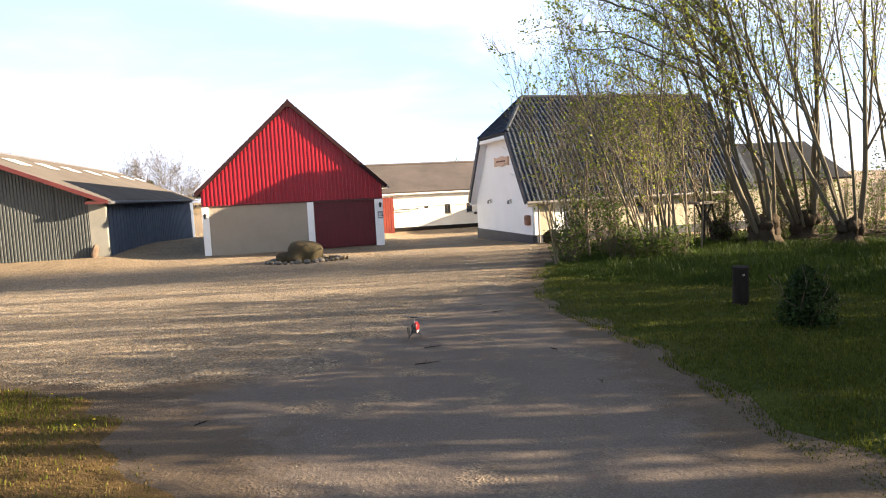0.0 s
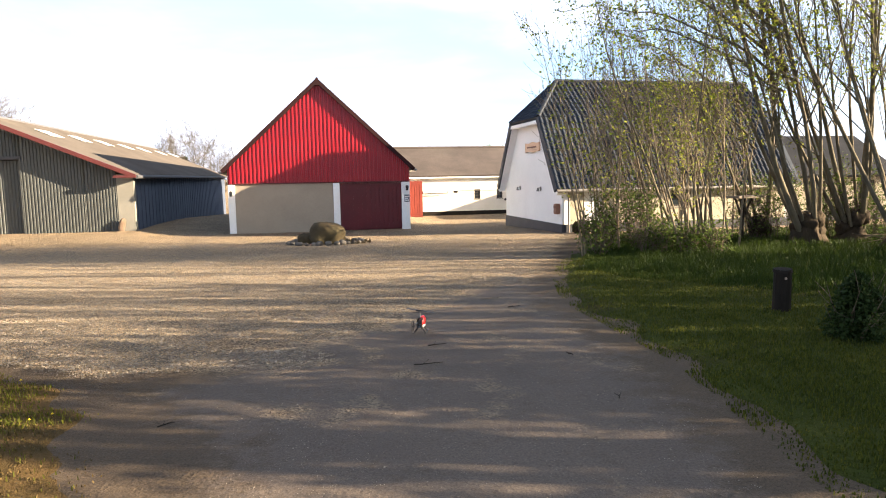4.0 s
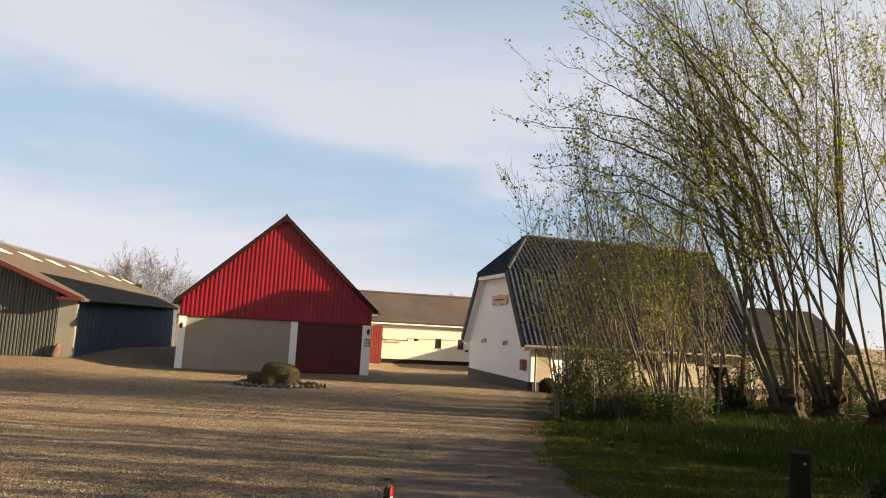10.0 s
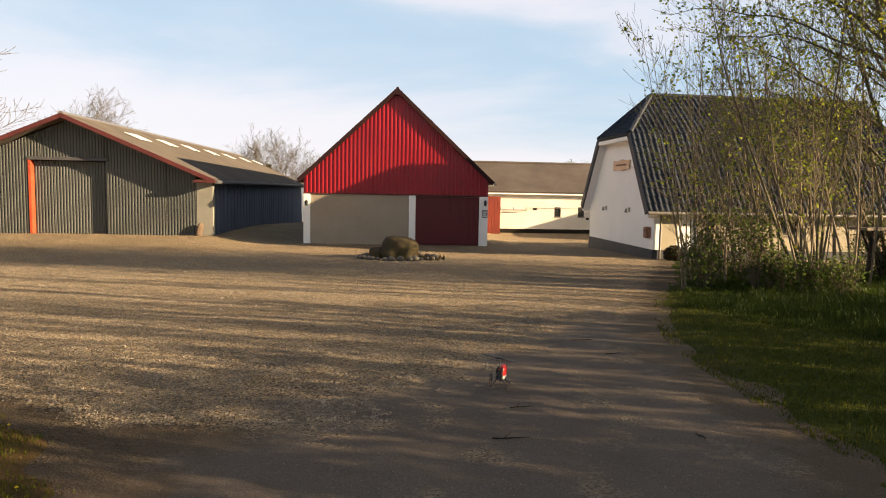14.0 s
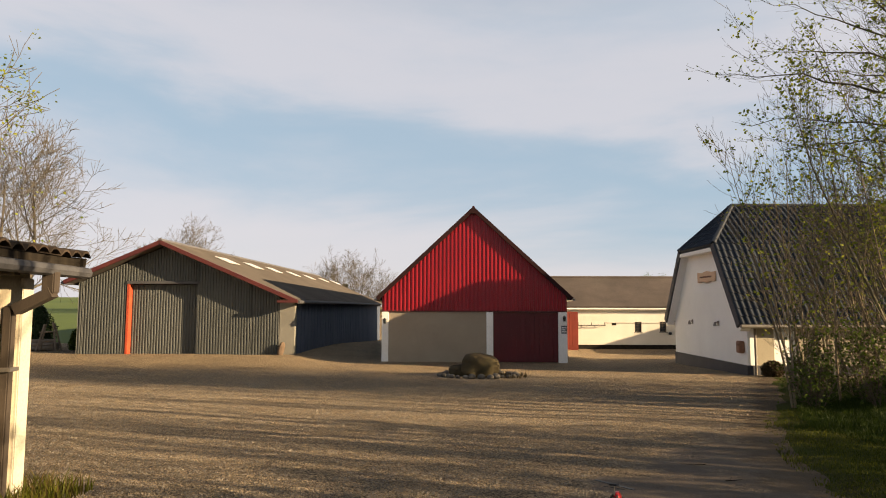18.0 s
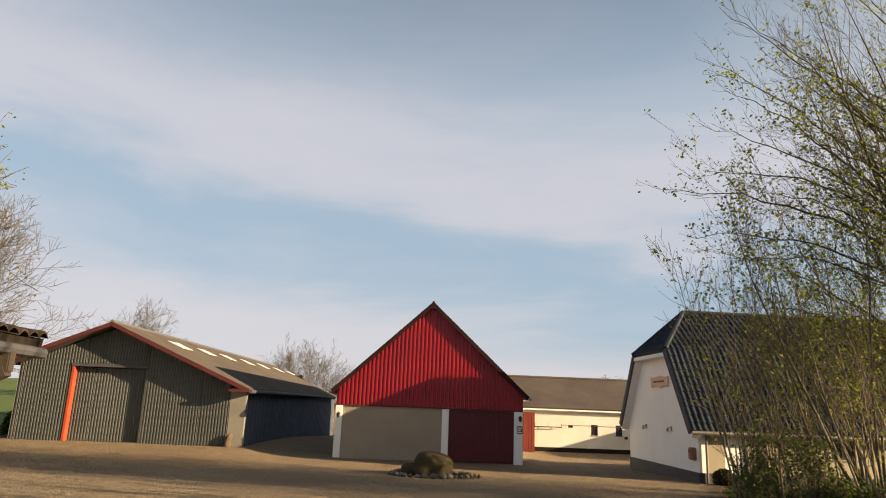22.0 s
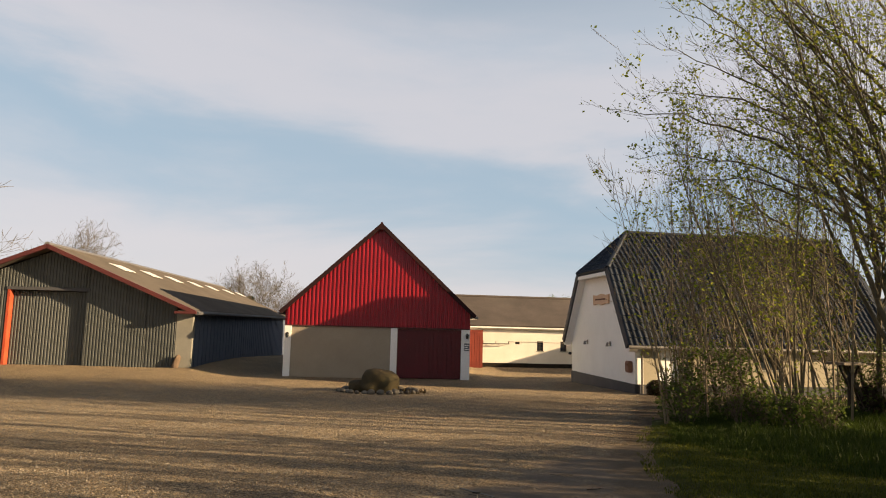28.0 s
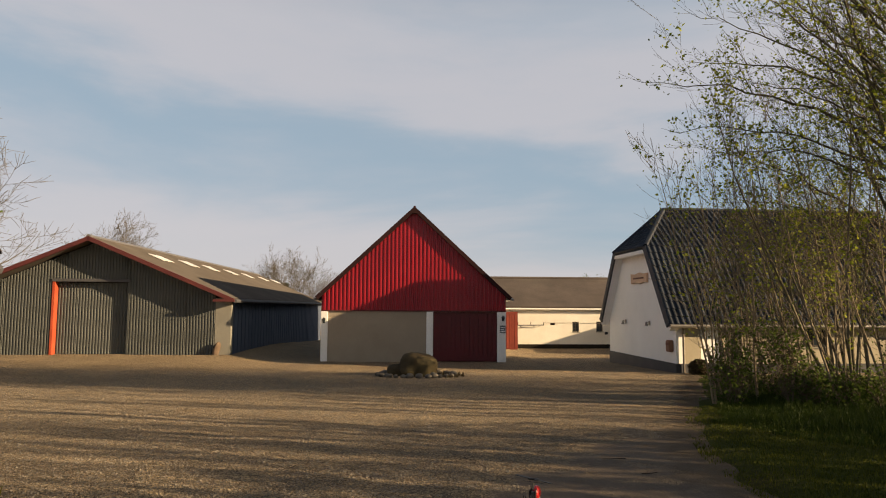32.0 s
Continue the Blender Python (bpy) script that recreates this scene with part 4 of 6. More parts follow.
    mb = part("mailbox", box((-0.55, -0.2, 0.74), (-0.2, -0.005, 1.2), 0.03), M["rust"], root, "rust-brown mailbox")
    part("flap", box((-0.50, -0.215, 1.02), (-0.25, -0.2, 1.1)), M["sign_dark"], mb)
    return root


build_house()


def build_side_house():
    """Lower wing beyond the farmhouse."""
    root = thing("side_wing", pose(WH_X + WH_LEN + 0.9, WH_Y + 3.5, WH_Z - 0.1), "lower cream rendered wing behind the trees", "house")
    Lw = 7.0
    holes = [(2.0, 3.1, 0.9, 2.0), (4.9, 6.0, 0.9, 2.0)]
    part("wall", wall_with_holes(0, Lw, -0.6, 2.4, 0, 0.3, holes), M["cream_wall"], root, "cream rendered wall")
    for h in holes:
        wb = window(root, 0, 0, 1.1, 1.1, 0, M["dark_wood"], (1, 1))
        wb.matrix_local = pose(h[0], 0, h[2])
    part("wall", box((0, 0.3, -0.6), (0.3, 6.5, 2.4)), M["white_render"], root)
    part("wall", box((Lw - 0.3, 0.3, -0.6), (Lw, 6.5, 2.4)), M["white_render"], root)
    part("plinth", box((0, -0.03, -0.6), (Lw, 0.0, 0.2)), M["plinth"], root)
    part("roof", slab([(-0.3, -0.4, 2.3), (Lw + 0.3, -0.4, 2.3), (Lw + 0.3, 3.2, 4.5), (-0.3, 3.2, 4.5)], 0.14), M["dark_slate"], root, "dark tile roof")
    part("roof", slab([(-0.3, 6.8, 2.3), (Lw + 0.3, 6.8, 2.3), (Lw + 0.3, 3.2, 4.5), (-0.3, 3.2, 4.5)], 0.14), M["dark_slate"], root)
    return root


def build_garden_wall():
    """Low wall of panels between piers, on from the wing."""
    x0, y0 = WH_X + WH_LEN + 8.2, WH_Y + 3.4
    root = thing("garden_wall", pose(x0, y0, WH_Z - 0.1), "low pale rendered garden wall with square piers", "wall")
    for k in range(5):
        part("panel", box((k * 2.4 + 0.3, 0.06, -0.5), (k * 2.4 + 2.4, 0.24, 1.75), 0.01), M["beige_render"], root)
        part("pier", box((k * 2.4, 0.0, -0.5), (k * 2.4 + 0.3, 0.3, 2.0), 0.015), M["beige_render"], root)
        part("coping", box((k * 2.4 + 0.3, 0.0, 1.75), (k * 2.4 + 2.4, 0.3, 1.83), 0.01), M["grey_render"], root)
    return root


build_garden_wall()
build_side_house()

# ---------------------------------------------------------------- far stable range
FAR_X, FAR_Y, FAR_TURN, FAR_HE, FAR_HR, FAR_DR, FAR_XW, FAR_ZW = 6.36, 51.58, 3.00, 3.30, 5.70, 4.84, 4.72, 1.74


def build_far_range():
    root = thing("stable_range", pose(FAR_X, FAR_Y, -0.5, 0, 0, FAR_TURN), "long whitewashed stable with a brown tile roof and small iron windows", "barn")
    he, hr, dr = FAR_HE, FAR_HR, FAR_DR
    x0, x1 = -9.0, 26.0
    wins = [(4.42, 4.94, 1.36, 2.13), (6.31, 6.82, 1.38, 2.15)]
    vent = (2.68, 3.05, 1.86, 2.06)
    extra = [(FAR_XW + k, FAR_XW + k + 0.52, FAR_ZW - 0.36, FAR_ZW + 0.42) for k in (6.0, 8.0, 10.0)]
    part("front_wall", wall_with_holes(x0, x1, -0.3, he, 0, 0.4, wins + [vent] + extra), M["stable_white"], root, "sunlit whitewashed wall")
    for h in wins + extra:
        wb = window(root, 0, 0, h[1] - h[0], h[3] - h[2], 0, M["dark_wood"], (1, 2))
        wb.matrix_local = pose(h[0], 0, h[2])
    part("vent", box((vent[0], 0.1, vent[2]), (vent[1], 0.14, vent[3])), M["dark_wood"], root)
    part("plinth", box((x0, -0.04, -0.3), (x1, 0.0, 0.4), 0.01), M["old_post"], root, "tarred plinth")
    part("back_wall", box((x0, 2 * dr - 0.4, -0.3), (x1, 2 * dr, he)), M["white_render"], root)
    for x in (x0, x1 - 0.3):
        bm = prism([(0, -0.3), (2 * dr, -0.3), (2 * dr, he), (dr, hr - 0.15), (0, he)], 0, 0.3)
        bmesh.ops.transform(bm, matrix=Matrix(((0, 1, 0, x), (1, 0, 0, 0), (0, 0, 1, 0), (0, 0, 0, 1))), verts=bm.verts)
        bmesh.ops.recalc_face_normals(bm, faces=bm.faces)
        part("gable_wall", bm, M["white_render"], root)
    e = 0.4
    part("roof", slab([(x0 - 0.3, -e, he), (x1 + 0.3, -e, he), (x1 + 0.3, dr, hr), (x0 - 0.3, dr, hr)], 0.14), M["old_tile"], root, "weathered brown tile roof")
    part("roof", slab([(x0 - 0.3, 2 * dr + e, he), (x1 + 0.3, 2 * dr + e, he), (x1 + 0.3, dr, hr), (x0 - 0.3, dr, hr)], 0.14), M["old_tile"], root)
    part("ridge_cap", rod((x0 - 0.3, dr, hr + 0.02), (x1 + 0.3, dr, hr + 0.02), 0.12), M["old_tile"], root)
    part("eave_board", box((x0, -e + 0.02, he - 0.22), (x1, -e + 0.06, he - 0.12)), M["white_paint"], root)
    rail = part("hanging_rail", rod((-0.05, -0.25, 1.86), (2.15, -0.25, 1.88), 0.03), M["old_post"], root, "dark rail on iron brackets")
    for x in (0.1, 1.1, 2.1):
        part("bracket", rod((x, -0.25, 1.87), (x, -0.25, 2.1), 0.022), M["old_post"], rail)
        part("arm", rod((x, 0.0, 1.87), (x, -0.25, 1.87), 0.018), M["old_post"], rail)
    part("cable", rod((2.2, -0.03, 2.05), (7.5, -0.03, 2.03), 0.012), M["grey_wood"], root)
    lamp = part("wall_lamp", box((6.95, -0.16, 1.16), (7.18, 0, 1.36), 0.03), M["black"], root)
    # red boarded gate at the end towards the red barn
    gate = part("gate", box((-1.75, -1.3, -0.2), (-0.1, -1.22, 2.9), 0.01), M["gate_red"], root, "red boarded gate")
    for i in range(8):
        part("board", box((-1.74 + i * 0.2, -1.335, -0.15), (-1.57 + i * 0.2, -1.3, 2.86), 0.006), M["gate_red"], gate)
    return root


build_far_range()


def build_shadow_wing():
    """Unseen courtyard wing behind the farmhouse, added for the sloping shadow on the stable."""
    root = thing("courtyard_wing", pose(19.6, 42.2, -0.5), "low whitewashed unseen wing behind the farmhouse, added for its shadow on the stable", "barn")
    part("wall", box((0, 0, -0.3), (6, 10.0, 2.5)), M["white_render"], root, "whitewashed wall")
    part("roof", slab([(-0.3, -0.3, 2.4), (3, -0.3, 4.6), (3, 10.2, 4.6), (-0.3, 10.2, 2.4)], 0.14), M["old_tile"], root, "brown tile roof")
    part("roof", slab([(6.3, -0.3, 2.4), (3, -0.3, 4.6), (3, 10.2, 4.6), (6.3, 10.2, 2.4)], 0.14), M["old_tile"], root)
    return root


build_shadow_wing()

# ---------------------------------------------------------------- shed beside the camera
SH_X, SH_Y = -4.86, 7.05


def build_shed():
    """Small outbuilding; its corner stands at SH_X, SH_Y and it runs away to the left."""
    zb = ground_z(SH_X, SH_Y)
    root = thing("tool_shed", pose(SH_X, SH_Y, zb, 0, 0, 6), "cream rendered shed with a corrugated tile roof and a dark gutter", "shed")
    part("wall", box((-6.0, -4.0, -0.3), (0, 0, 2.28), 0.01), M["cream_wall"], root, "sunlit cream rendered wall with leaf shadows")
    part("corner_board", box((-0.14, -0.16, -0.2), (0.03, 0.03, 2.2), 0.01), M["pale_render"], root)
    sl = 0.12
    pts = [(0.36, 0.3, 2.42), (0.36, -4.6, 2.42), (-6.4, -4.6, 2.42 + 7 * sl), (-6.4, 0.3, 2.42 + 7 * sl)]
    part("roof_deck", slab(pts, 0.10), M["old_post"], root, "dark weathered roof boards")
    y = -4.6
    while y < 0.25:
        # one row of half-round tiles, its open end over the gutter
        vs, fs = [], []
        for x, z in ((0.41, 2.43), (-6.4, 2.43 + 7.06 * sl)):
            for dy, dz in ((0, 0.0), (0.05, 0.06), (0.10, 0.075), (0.15, 0.055), (0.19, 0.0), (0.15, 0.035), (0.10, 0.052), (0.05, 0.038)):
                vs.append((x, y + dy, z + dz + 0.008 * math.sin(y * 9)))
        for i in range(8):
            j = (i + 1) % 8
            fs.append((i, j, 8 + j, 8 + i))
        fs += [(0, 1, 7), (1, 2, 6, 7), (2, 3, 5, 6), (3, 4, 5)]
        soup("roof_tile", vs, fs, M["shed_tile"], root)
        y += 0.2
    part("fascia", box((0.30, -4.55, 2.22), (0.36, 0.28, 2.38), 0.01), M["old_post"], root)
    part("verge_board", slab([(0.40, 0.26, 2.43), (-6.4, 0.26, 2.43 + 7 * sl), (-6.4, 0.32, 2.43 + 7 * sl), (0.40, 0.32, 2.43)], 0.22), M["old_post"], root)
    g = part("gutter", rod((0.44, -4.5, 2.30), (0.44, 0.26, 2.27), 0.06), M["plinth"], root, "dark gutter")
    part("hopper", box((0.37, -0.46, 2.04), (0.49, -0.34, 2.27), 0.012), M["dark_wood"], g, "square brown hopper")
    part("swan_neck", slab([(0.10, -0.47, 1.93), (0.10, -0.35, 1.93), (0.44, -0.35, 2.10), (0.44, -0.47, 2.10)], 0.10), M["dark_wood"], g)
    part("downpipe", box((0.02, -0.46, -0.15), (0.11, -0.37, 1.92), 0.012), M["dark_wood"], g, "square brown downpipe")
    part("bracket", box((-0.01, -0.49, 1.3), (0.14, -0.34, 1.34), 0.005), M["metal_grey"], g)
    for y in (-0.9, -2.4, -3.9):
        part("rafter", box((0.0, y, 2.2), (0.38, y + 0.09, 2.33)), M["dark_wood"], root)
    return root


build_shed()


# ---------------------------------------------------------------- boulder with its ring of stones
def lumpy(r, seed, sub=3, amp=0.18):
    bm = bmesh.new()
    bmesh.ops.create_icosphere(bm, subdivisions=sub, radius=1.0)
    for v in bm.verts:
        d = 1 + amp * noise.noise(v.co * 1.3 + Vector((seed, seed * 2, 0))) + amp * 0.4 * noise.noise(v.co * 4 + Vector((seed, 1, 2)))
        v.co = Vector((v.co.x * r[0], v.co.y * r[1], v.co.z * r[2])) * d
    for f in bm.faces:
        f.smooth = True
    return bm


BO_X, BO_Y = -0.62, 24.5
bz = ground_z(BO_X, BO_Y)
big = new("boulder", mesh_of("boulder", boulder_mesh((0.68, 0.55, 0.47), 3.1, 3.0), M["boulder"]))
big.matrix_world = pose(BO_X + 0.08, BO_Y, bz + 0.32, 0, 4, 8)
tagged(big, "large brown mossy boulder in a ring of small stones", "boulder")
low = new("boulder", mesh_of("boulder", boulder_mesh((0.33, 0.36, 0.24), 8.4, 2.6), M["boulder"]))
low.matrix_world = pose(BO_X - 0.66, BO_Y + 0.05, bz + 0.17, 0, 0, 50)
tagged(low, "low brown boulder leaning on the large one", "boulder")
cobbles = [mesh_of("ring_stone", lumpy((0.13, 0.11, 0.09), 1.7 * k, 2, 0.25), M["cobble"]) for k in range(4)]
for i in range(30):
    a = 2 * math.pi * i / 30 + random.uniform(-0.05, 0.05)
    x, y = BO_X + 1.32 * math.cos(a) * random.uniform(0.94, 1.05), BO_Y + 1.05 * math.sin(a) * random.uniform(0.94, 1.05)
    ob = new("ring_stone", cobbles[i % 4])
    s = random.uniform(0.75, 1.35)
    ob.matrix_world = pose(x, y, ground_z(x, y) + 0.045 * s, 0, 0, random.uniform(0, 360)) @ Matrix.Scale(s, 4)
    tagged(ob, "rounded grey fieldstone in the ring round the boulder", "stone", "stones round the boulder")

# ---------------------------------------------------------------- post on the lawn
PO_X, PO_Y = 5.9, 6.95
pz = ground_z(PO_X, PO_Y) + 0.03
post = thing("bollard_post", pose(PO_X, PO_Y, pz, 2, -3, 20), "dark weathered wooden post on the lawn", "post")
part("shaft", rod((0, 0, -0.1), (0, 0, 0.56), 0.12, 0.11, 14), M["old_post"], post)
part("cap", rod((0, 0, 0.56), (0, 0, 0.60), 0.125, 0.115, 14), M["old_post"], post, "flat dark cap")
part("reflector", box((-0.10, -0.118, 0.48), (-0.07, -0.095, 0.51), 0.004), M["grey_wood"], post, "small pale reflector")


# ---------------------------------------------------------------- trees
class Limbs:
    """Grows stems, boughs and twigs; every stem stays a mesh of its own, the finer wood is joined."""

    def __init__(self, thin=0.003):
        self.v, self.f, self.tips, self.thin, self.stems = [], [], [], thin, []

    def tube(self, path, radii, sides, own=False):
        v, f = ([], []) if own else (self.v, self.f)
        base = len(v)
        for k, (p, r) in enumerate(zip(path, radii)):
            d = (path[min(k + 1, len(path) - 1)] - path[max(k - 1, 0)]).normalized()
            u = d.cross(Vector((0.31, 0.95, 0.12))).normalized()
            w = d.cross(u)
            for i in range(sides):
                a = 2 * math.pi * i / sides
                q = p + (u * math.cos(a) + w * math.sin(a)) * r
                v.append((q.x, q.y, q.z))
            if k:
                for i in range(sides):
                    j = (i + 1) % sides
                    f.append((base + (k - 1) * sides + i, base + (k - 1) * sides + j, base + k * sides + j, base + k * sides + i))
        e = base + (len(path) - 1) * sides
        f.append(tuple(range(e, e + sides)))
        if own:
            self.stems.append((v, f))

    def kids(self, rng, path, radii, length, level, plan, bias):
        """plan[level]: number of side shoots, shortest and longest as a share, least and most angle, where they begin, bend."""
        if level >= len(plan):
            return
        n, l0, l1, a0, a1, begin, _ = plan[level]
        seg = len(path) - 1
        for c in range(n):
            f = begin + (0.97 - begin) * (c + rng.random()) / n
            k = min(int(f * seg), seg - 1)
            q = path[k].lerp(path[k + 1], f * seg - k)
            dd = (path[k + 1] - path[k]).normalized()
            a, b = rng.uniform(0, 2 * math.pi), radians(rng.uniform(a0, a1))
            u = dd.cross(Vector((0.2, 0.9, 0.3))).normalized()
            side = u * math.cos(a) + dd.cross(u) * math.sin(a)
            nd = dd * math.cos(b) + side * math.sin(b) + bias * 0.5
            self.shoot(rng, q, nd, length * rng.uniform(l0, l1) * (1.25 - 0.6 * f), max(radii[k] * rng.uniform(0.32, 0.55), self.thin), level + 1, plan, bias)

    def shoot(self, rng, start, way, length, radius, level, plan, bias, up=0.10):
        seg = (12, 7, 4, 3)[min(level, 3)]
        bend = plan[min(level, len(plan) - 1)][6]
        p, d = start.copy(), way.normalized()
        path, radii = [p.copy()], [radius]
        for k in range(seg):
            d = (d + Vector((rng.uniform(-1, 1), rng.uniform(-1, 1), rng.uniform(-1, 1))) * bend + Vector((0, 0, up)) + bias * 0.03).normalized()
            p = p + d * (length / seg)
            path.append(p.copy())
            radii.append(max(radius * (1 - 0.92 * (k + 1) / seg), self.thin))
        self.tube(path, radii, (8, 5, 4, 3)[min(level, 3)], level == 0)
        self.kids(rng, path, radii, length, level, plan, bias)
        if level >= len(plan) - 1:
            self.tips += [(q, d) for q in path[1:]]
        elif level:
            self.tips.append((path[-1], d))

    def reach(self, rng, a, b, sag, radius, plan, bias):
        """One long bough from a to b, arched by sag."""
        a, b = Vector(a), Vector(b)
        seg = 14
        path = [a.lerp(b, k / seg) + Vector((0, 0, sag * math.sin(math.pi * k / seg))) + Vector((rng.uniform(-1, 1), rng.uniform(-1, 1), rng.uniform(-1, 1))) * 0.07 for k in range(seg + 1)]
        radii = [max(radius * (1 - 0.93 * k / seg), self.thin) for k in range(seg + 1)]
        self.tube(path, radii, 5)
        self.kids(rng, path, radii, (b - a).length * 0.42, 1, [(0,) * 7, (16, 0.2, 0.5, 20, 55, 0.2, 0.08), plan[2]], bias)
        self.tips += [(q, (b - a).normalized()) for q in path[7:]]


def leaves(rng, tips, per, size, spread, bare_above=1e9):
    """Small folded leaf blades in bunches round the twig tips; few high up."""
    v, f = [], []
    for p, d in tips:
        if rng.random() > per / 5.6 * (1.0 if p.z < bare_above else 0.4):
            continue
        for _ in range(rng.randint(3, 8)):
            q = p + Vector((rng.gauss(0, spread), rng.gauss(0, spread), rng.gauss(0, spread)))
            s = size * rng.uniform(0.6, 1.3)
            a = Vector((rng.uniform(-1, 1), rng.uniform(-1, 1), rng.uniform(-0.8, 0.5))).normalized()
            b = a.cross(Vector((rng.uniform(-1, 1), rng.uniform(-1, 1), rng.uniform(-1, 1)))).normalized()
            n = a.cross(b)
            k = len(v)
            for w in (q, q + a * s * 0.5 + b * s * 0.32 + n * s * 0.1, q + a * s, q + a * s * 0.5 - b * s * 0.32 + n * s * 0.1):
                v.append((w.x, w.y, w.z))
            f += [(k, k + 1, k + 2), (k, k + 2, k + 3)]
    return v, f


WILLOW = [(9, 0.22, 0.46, 18, 50, 0.22, 0.065), (6, 0.28, 0.52, 20, 50, 0.12, 0.07), (4, 0.3, 0.55, 20, 50, 0.1, 0.1)]
SAPLING = [(14, 0.14, 0.32, 25, 60, 0.25, 0.06), (4, 0.3, 0.6, 20, 55, 0.1, 0.1)]
SHRUB = [(9, 0.3, 0.55, 25, 60, 0.1, 0.12), (4, 0.35, 0.6, 25, 60, 0.1, 0.15)]
OPEN_WILLOW = [(6, 0.2, 0.42, 20, 48, 0.35, 0.05), (4, 0.3, 0.5, 20, 50, 0.15, 0.1)]
BROAD = [(13, 0.46, 0.70, 30, 68, 0.24, 0.07), (8, 0.34, 0.6, 28, 65, 0.1, 0.15), (7, 0.32, 0.55, 25, 65, 0.1, 0.18)]


def tree(name, x, y, stems, plan, label, category, group, seed, bark, leaf=None, per=0.0, size=0.07, spread=0.12, stump=0.0, thin=0.0035, bias=(0, 0, 0), reach=(), bare_above=1e9, up=0.10):
    """stems: (dx, dy, lean x, lean y, length, radius); reach: long boughs (from, to, sag, radius) in world metres."""
    rng = random.Random(seed)
    z = ground_z(x, y)
    root = thing(name, pose(x, y, z), label, category, group)
    lim = Limbs(thin)
    for dx, dy, lx, ly, length, radius in stems:
        lim.shoot(rng, Vector((dx, dy, stump * 1.5 + rng.uniform(-0.25, 0.05) if stump > 0.22 else -0.15)), Vector((lx, ly, 1)), length, radius, 0, plan, Vector(bias), up)
    here = Vector((x, y, z))
    for a, b, sag, radius in reach:
        lim.reach(rng, Vector(a) - here, Vector(b) - here, sag, radius, plan, Vector((0, 0, 0.1)))
    for sv, sf in lim.stems:
        soup("stem" if len(lim.stems) > 1 else "trunk", sv, sf, bark, root, smooth=True)
    tagged(soup("branchwork", lim.v, lim.f, bark, root, smooth=True), "fine branches and twigs", kind="stuff")
    if stump:
        # a short stem that spreads at the root, with swollen knuckles where the shoots spring
        bm = lumpy((stump * 0.95, stump * 0.9, stump * 2.3), seed * 1.3, 4, 0.35)
        for v in bm.verts:
            v.co.xy *= 1.0 + 0.55 * smooth(-v.co.z, -stump * 0.9, stump * 0.3)
        for k in range(6):
            a = 1.05 * k + rng.uniform(-0.3, 0.3)
            knuckle = lumpy((stump * 0.5, stump * 0.5, stump * rng.uniform(0.5, 0.8)), seed + 3.1 * k, 3, 0.4)
            bmesh.ops.translate(knuckle, vec=(stump * 0.62 * math.cos(a), stump * 0.58 * math.sin(a), stump * rng.uniform(1.1, 2.0)), verts=knuckle.verts)
            lump = bpy.data.meshes.new("knuckle")
            knuckle.to_mesh(lump)
            knuckle.free()
            bm.from_mesh(lump)
            bpy.data.meshes.remove(lump)
        part("stool", bm, M["stool_bark"], root, "gnarled dark pollard stool")
    if leaf and per:
        lv, lf = leaves(rng, lim.tips, per, size, spread, bare_above)
        tagged(soup("crown", lv, lf, leaf, root), "sparse young spring leaves", kind="stuff")
    return root


rnd = random.Random(11)
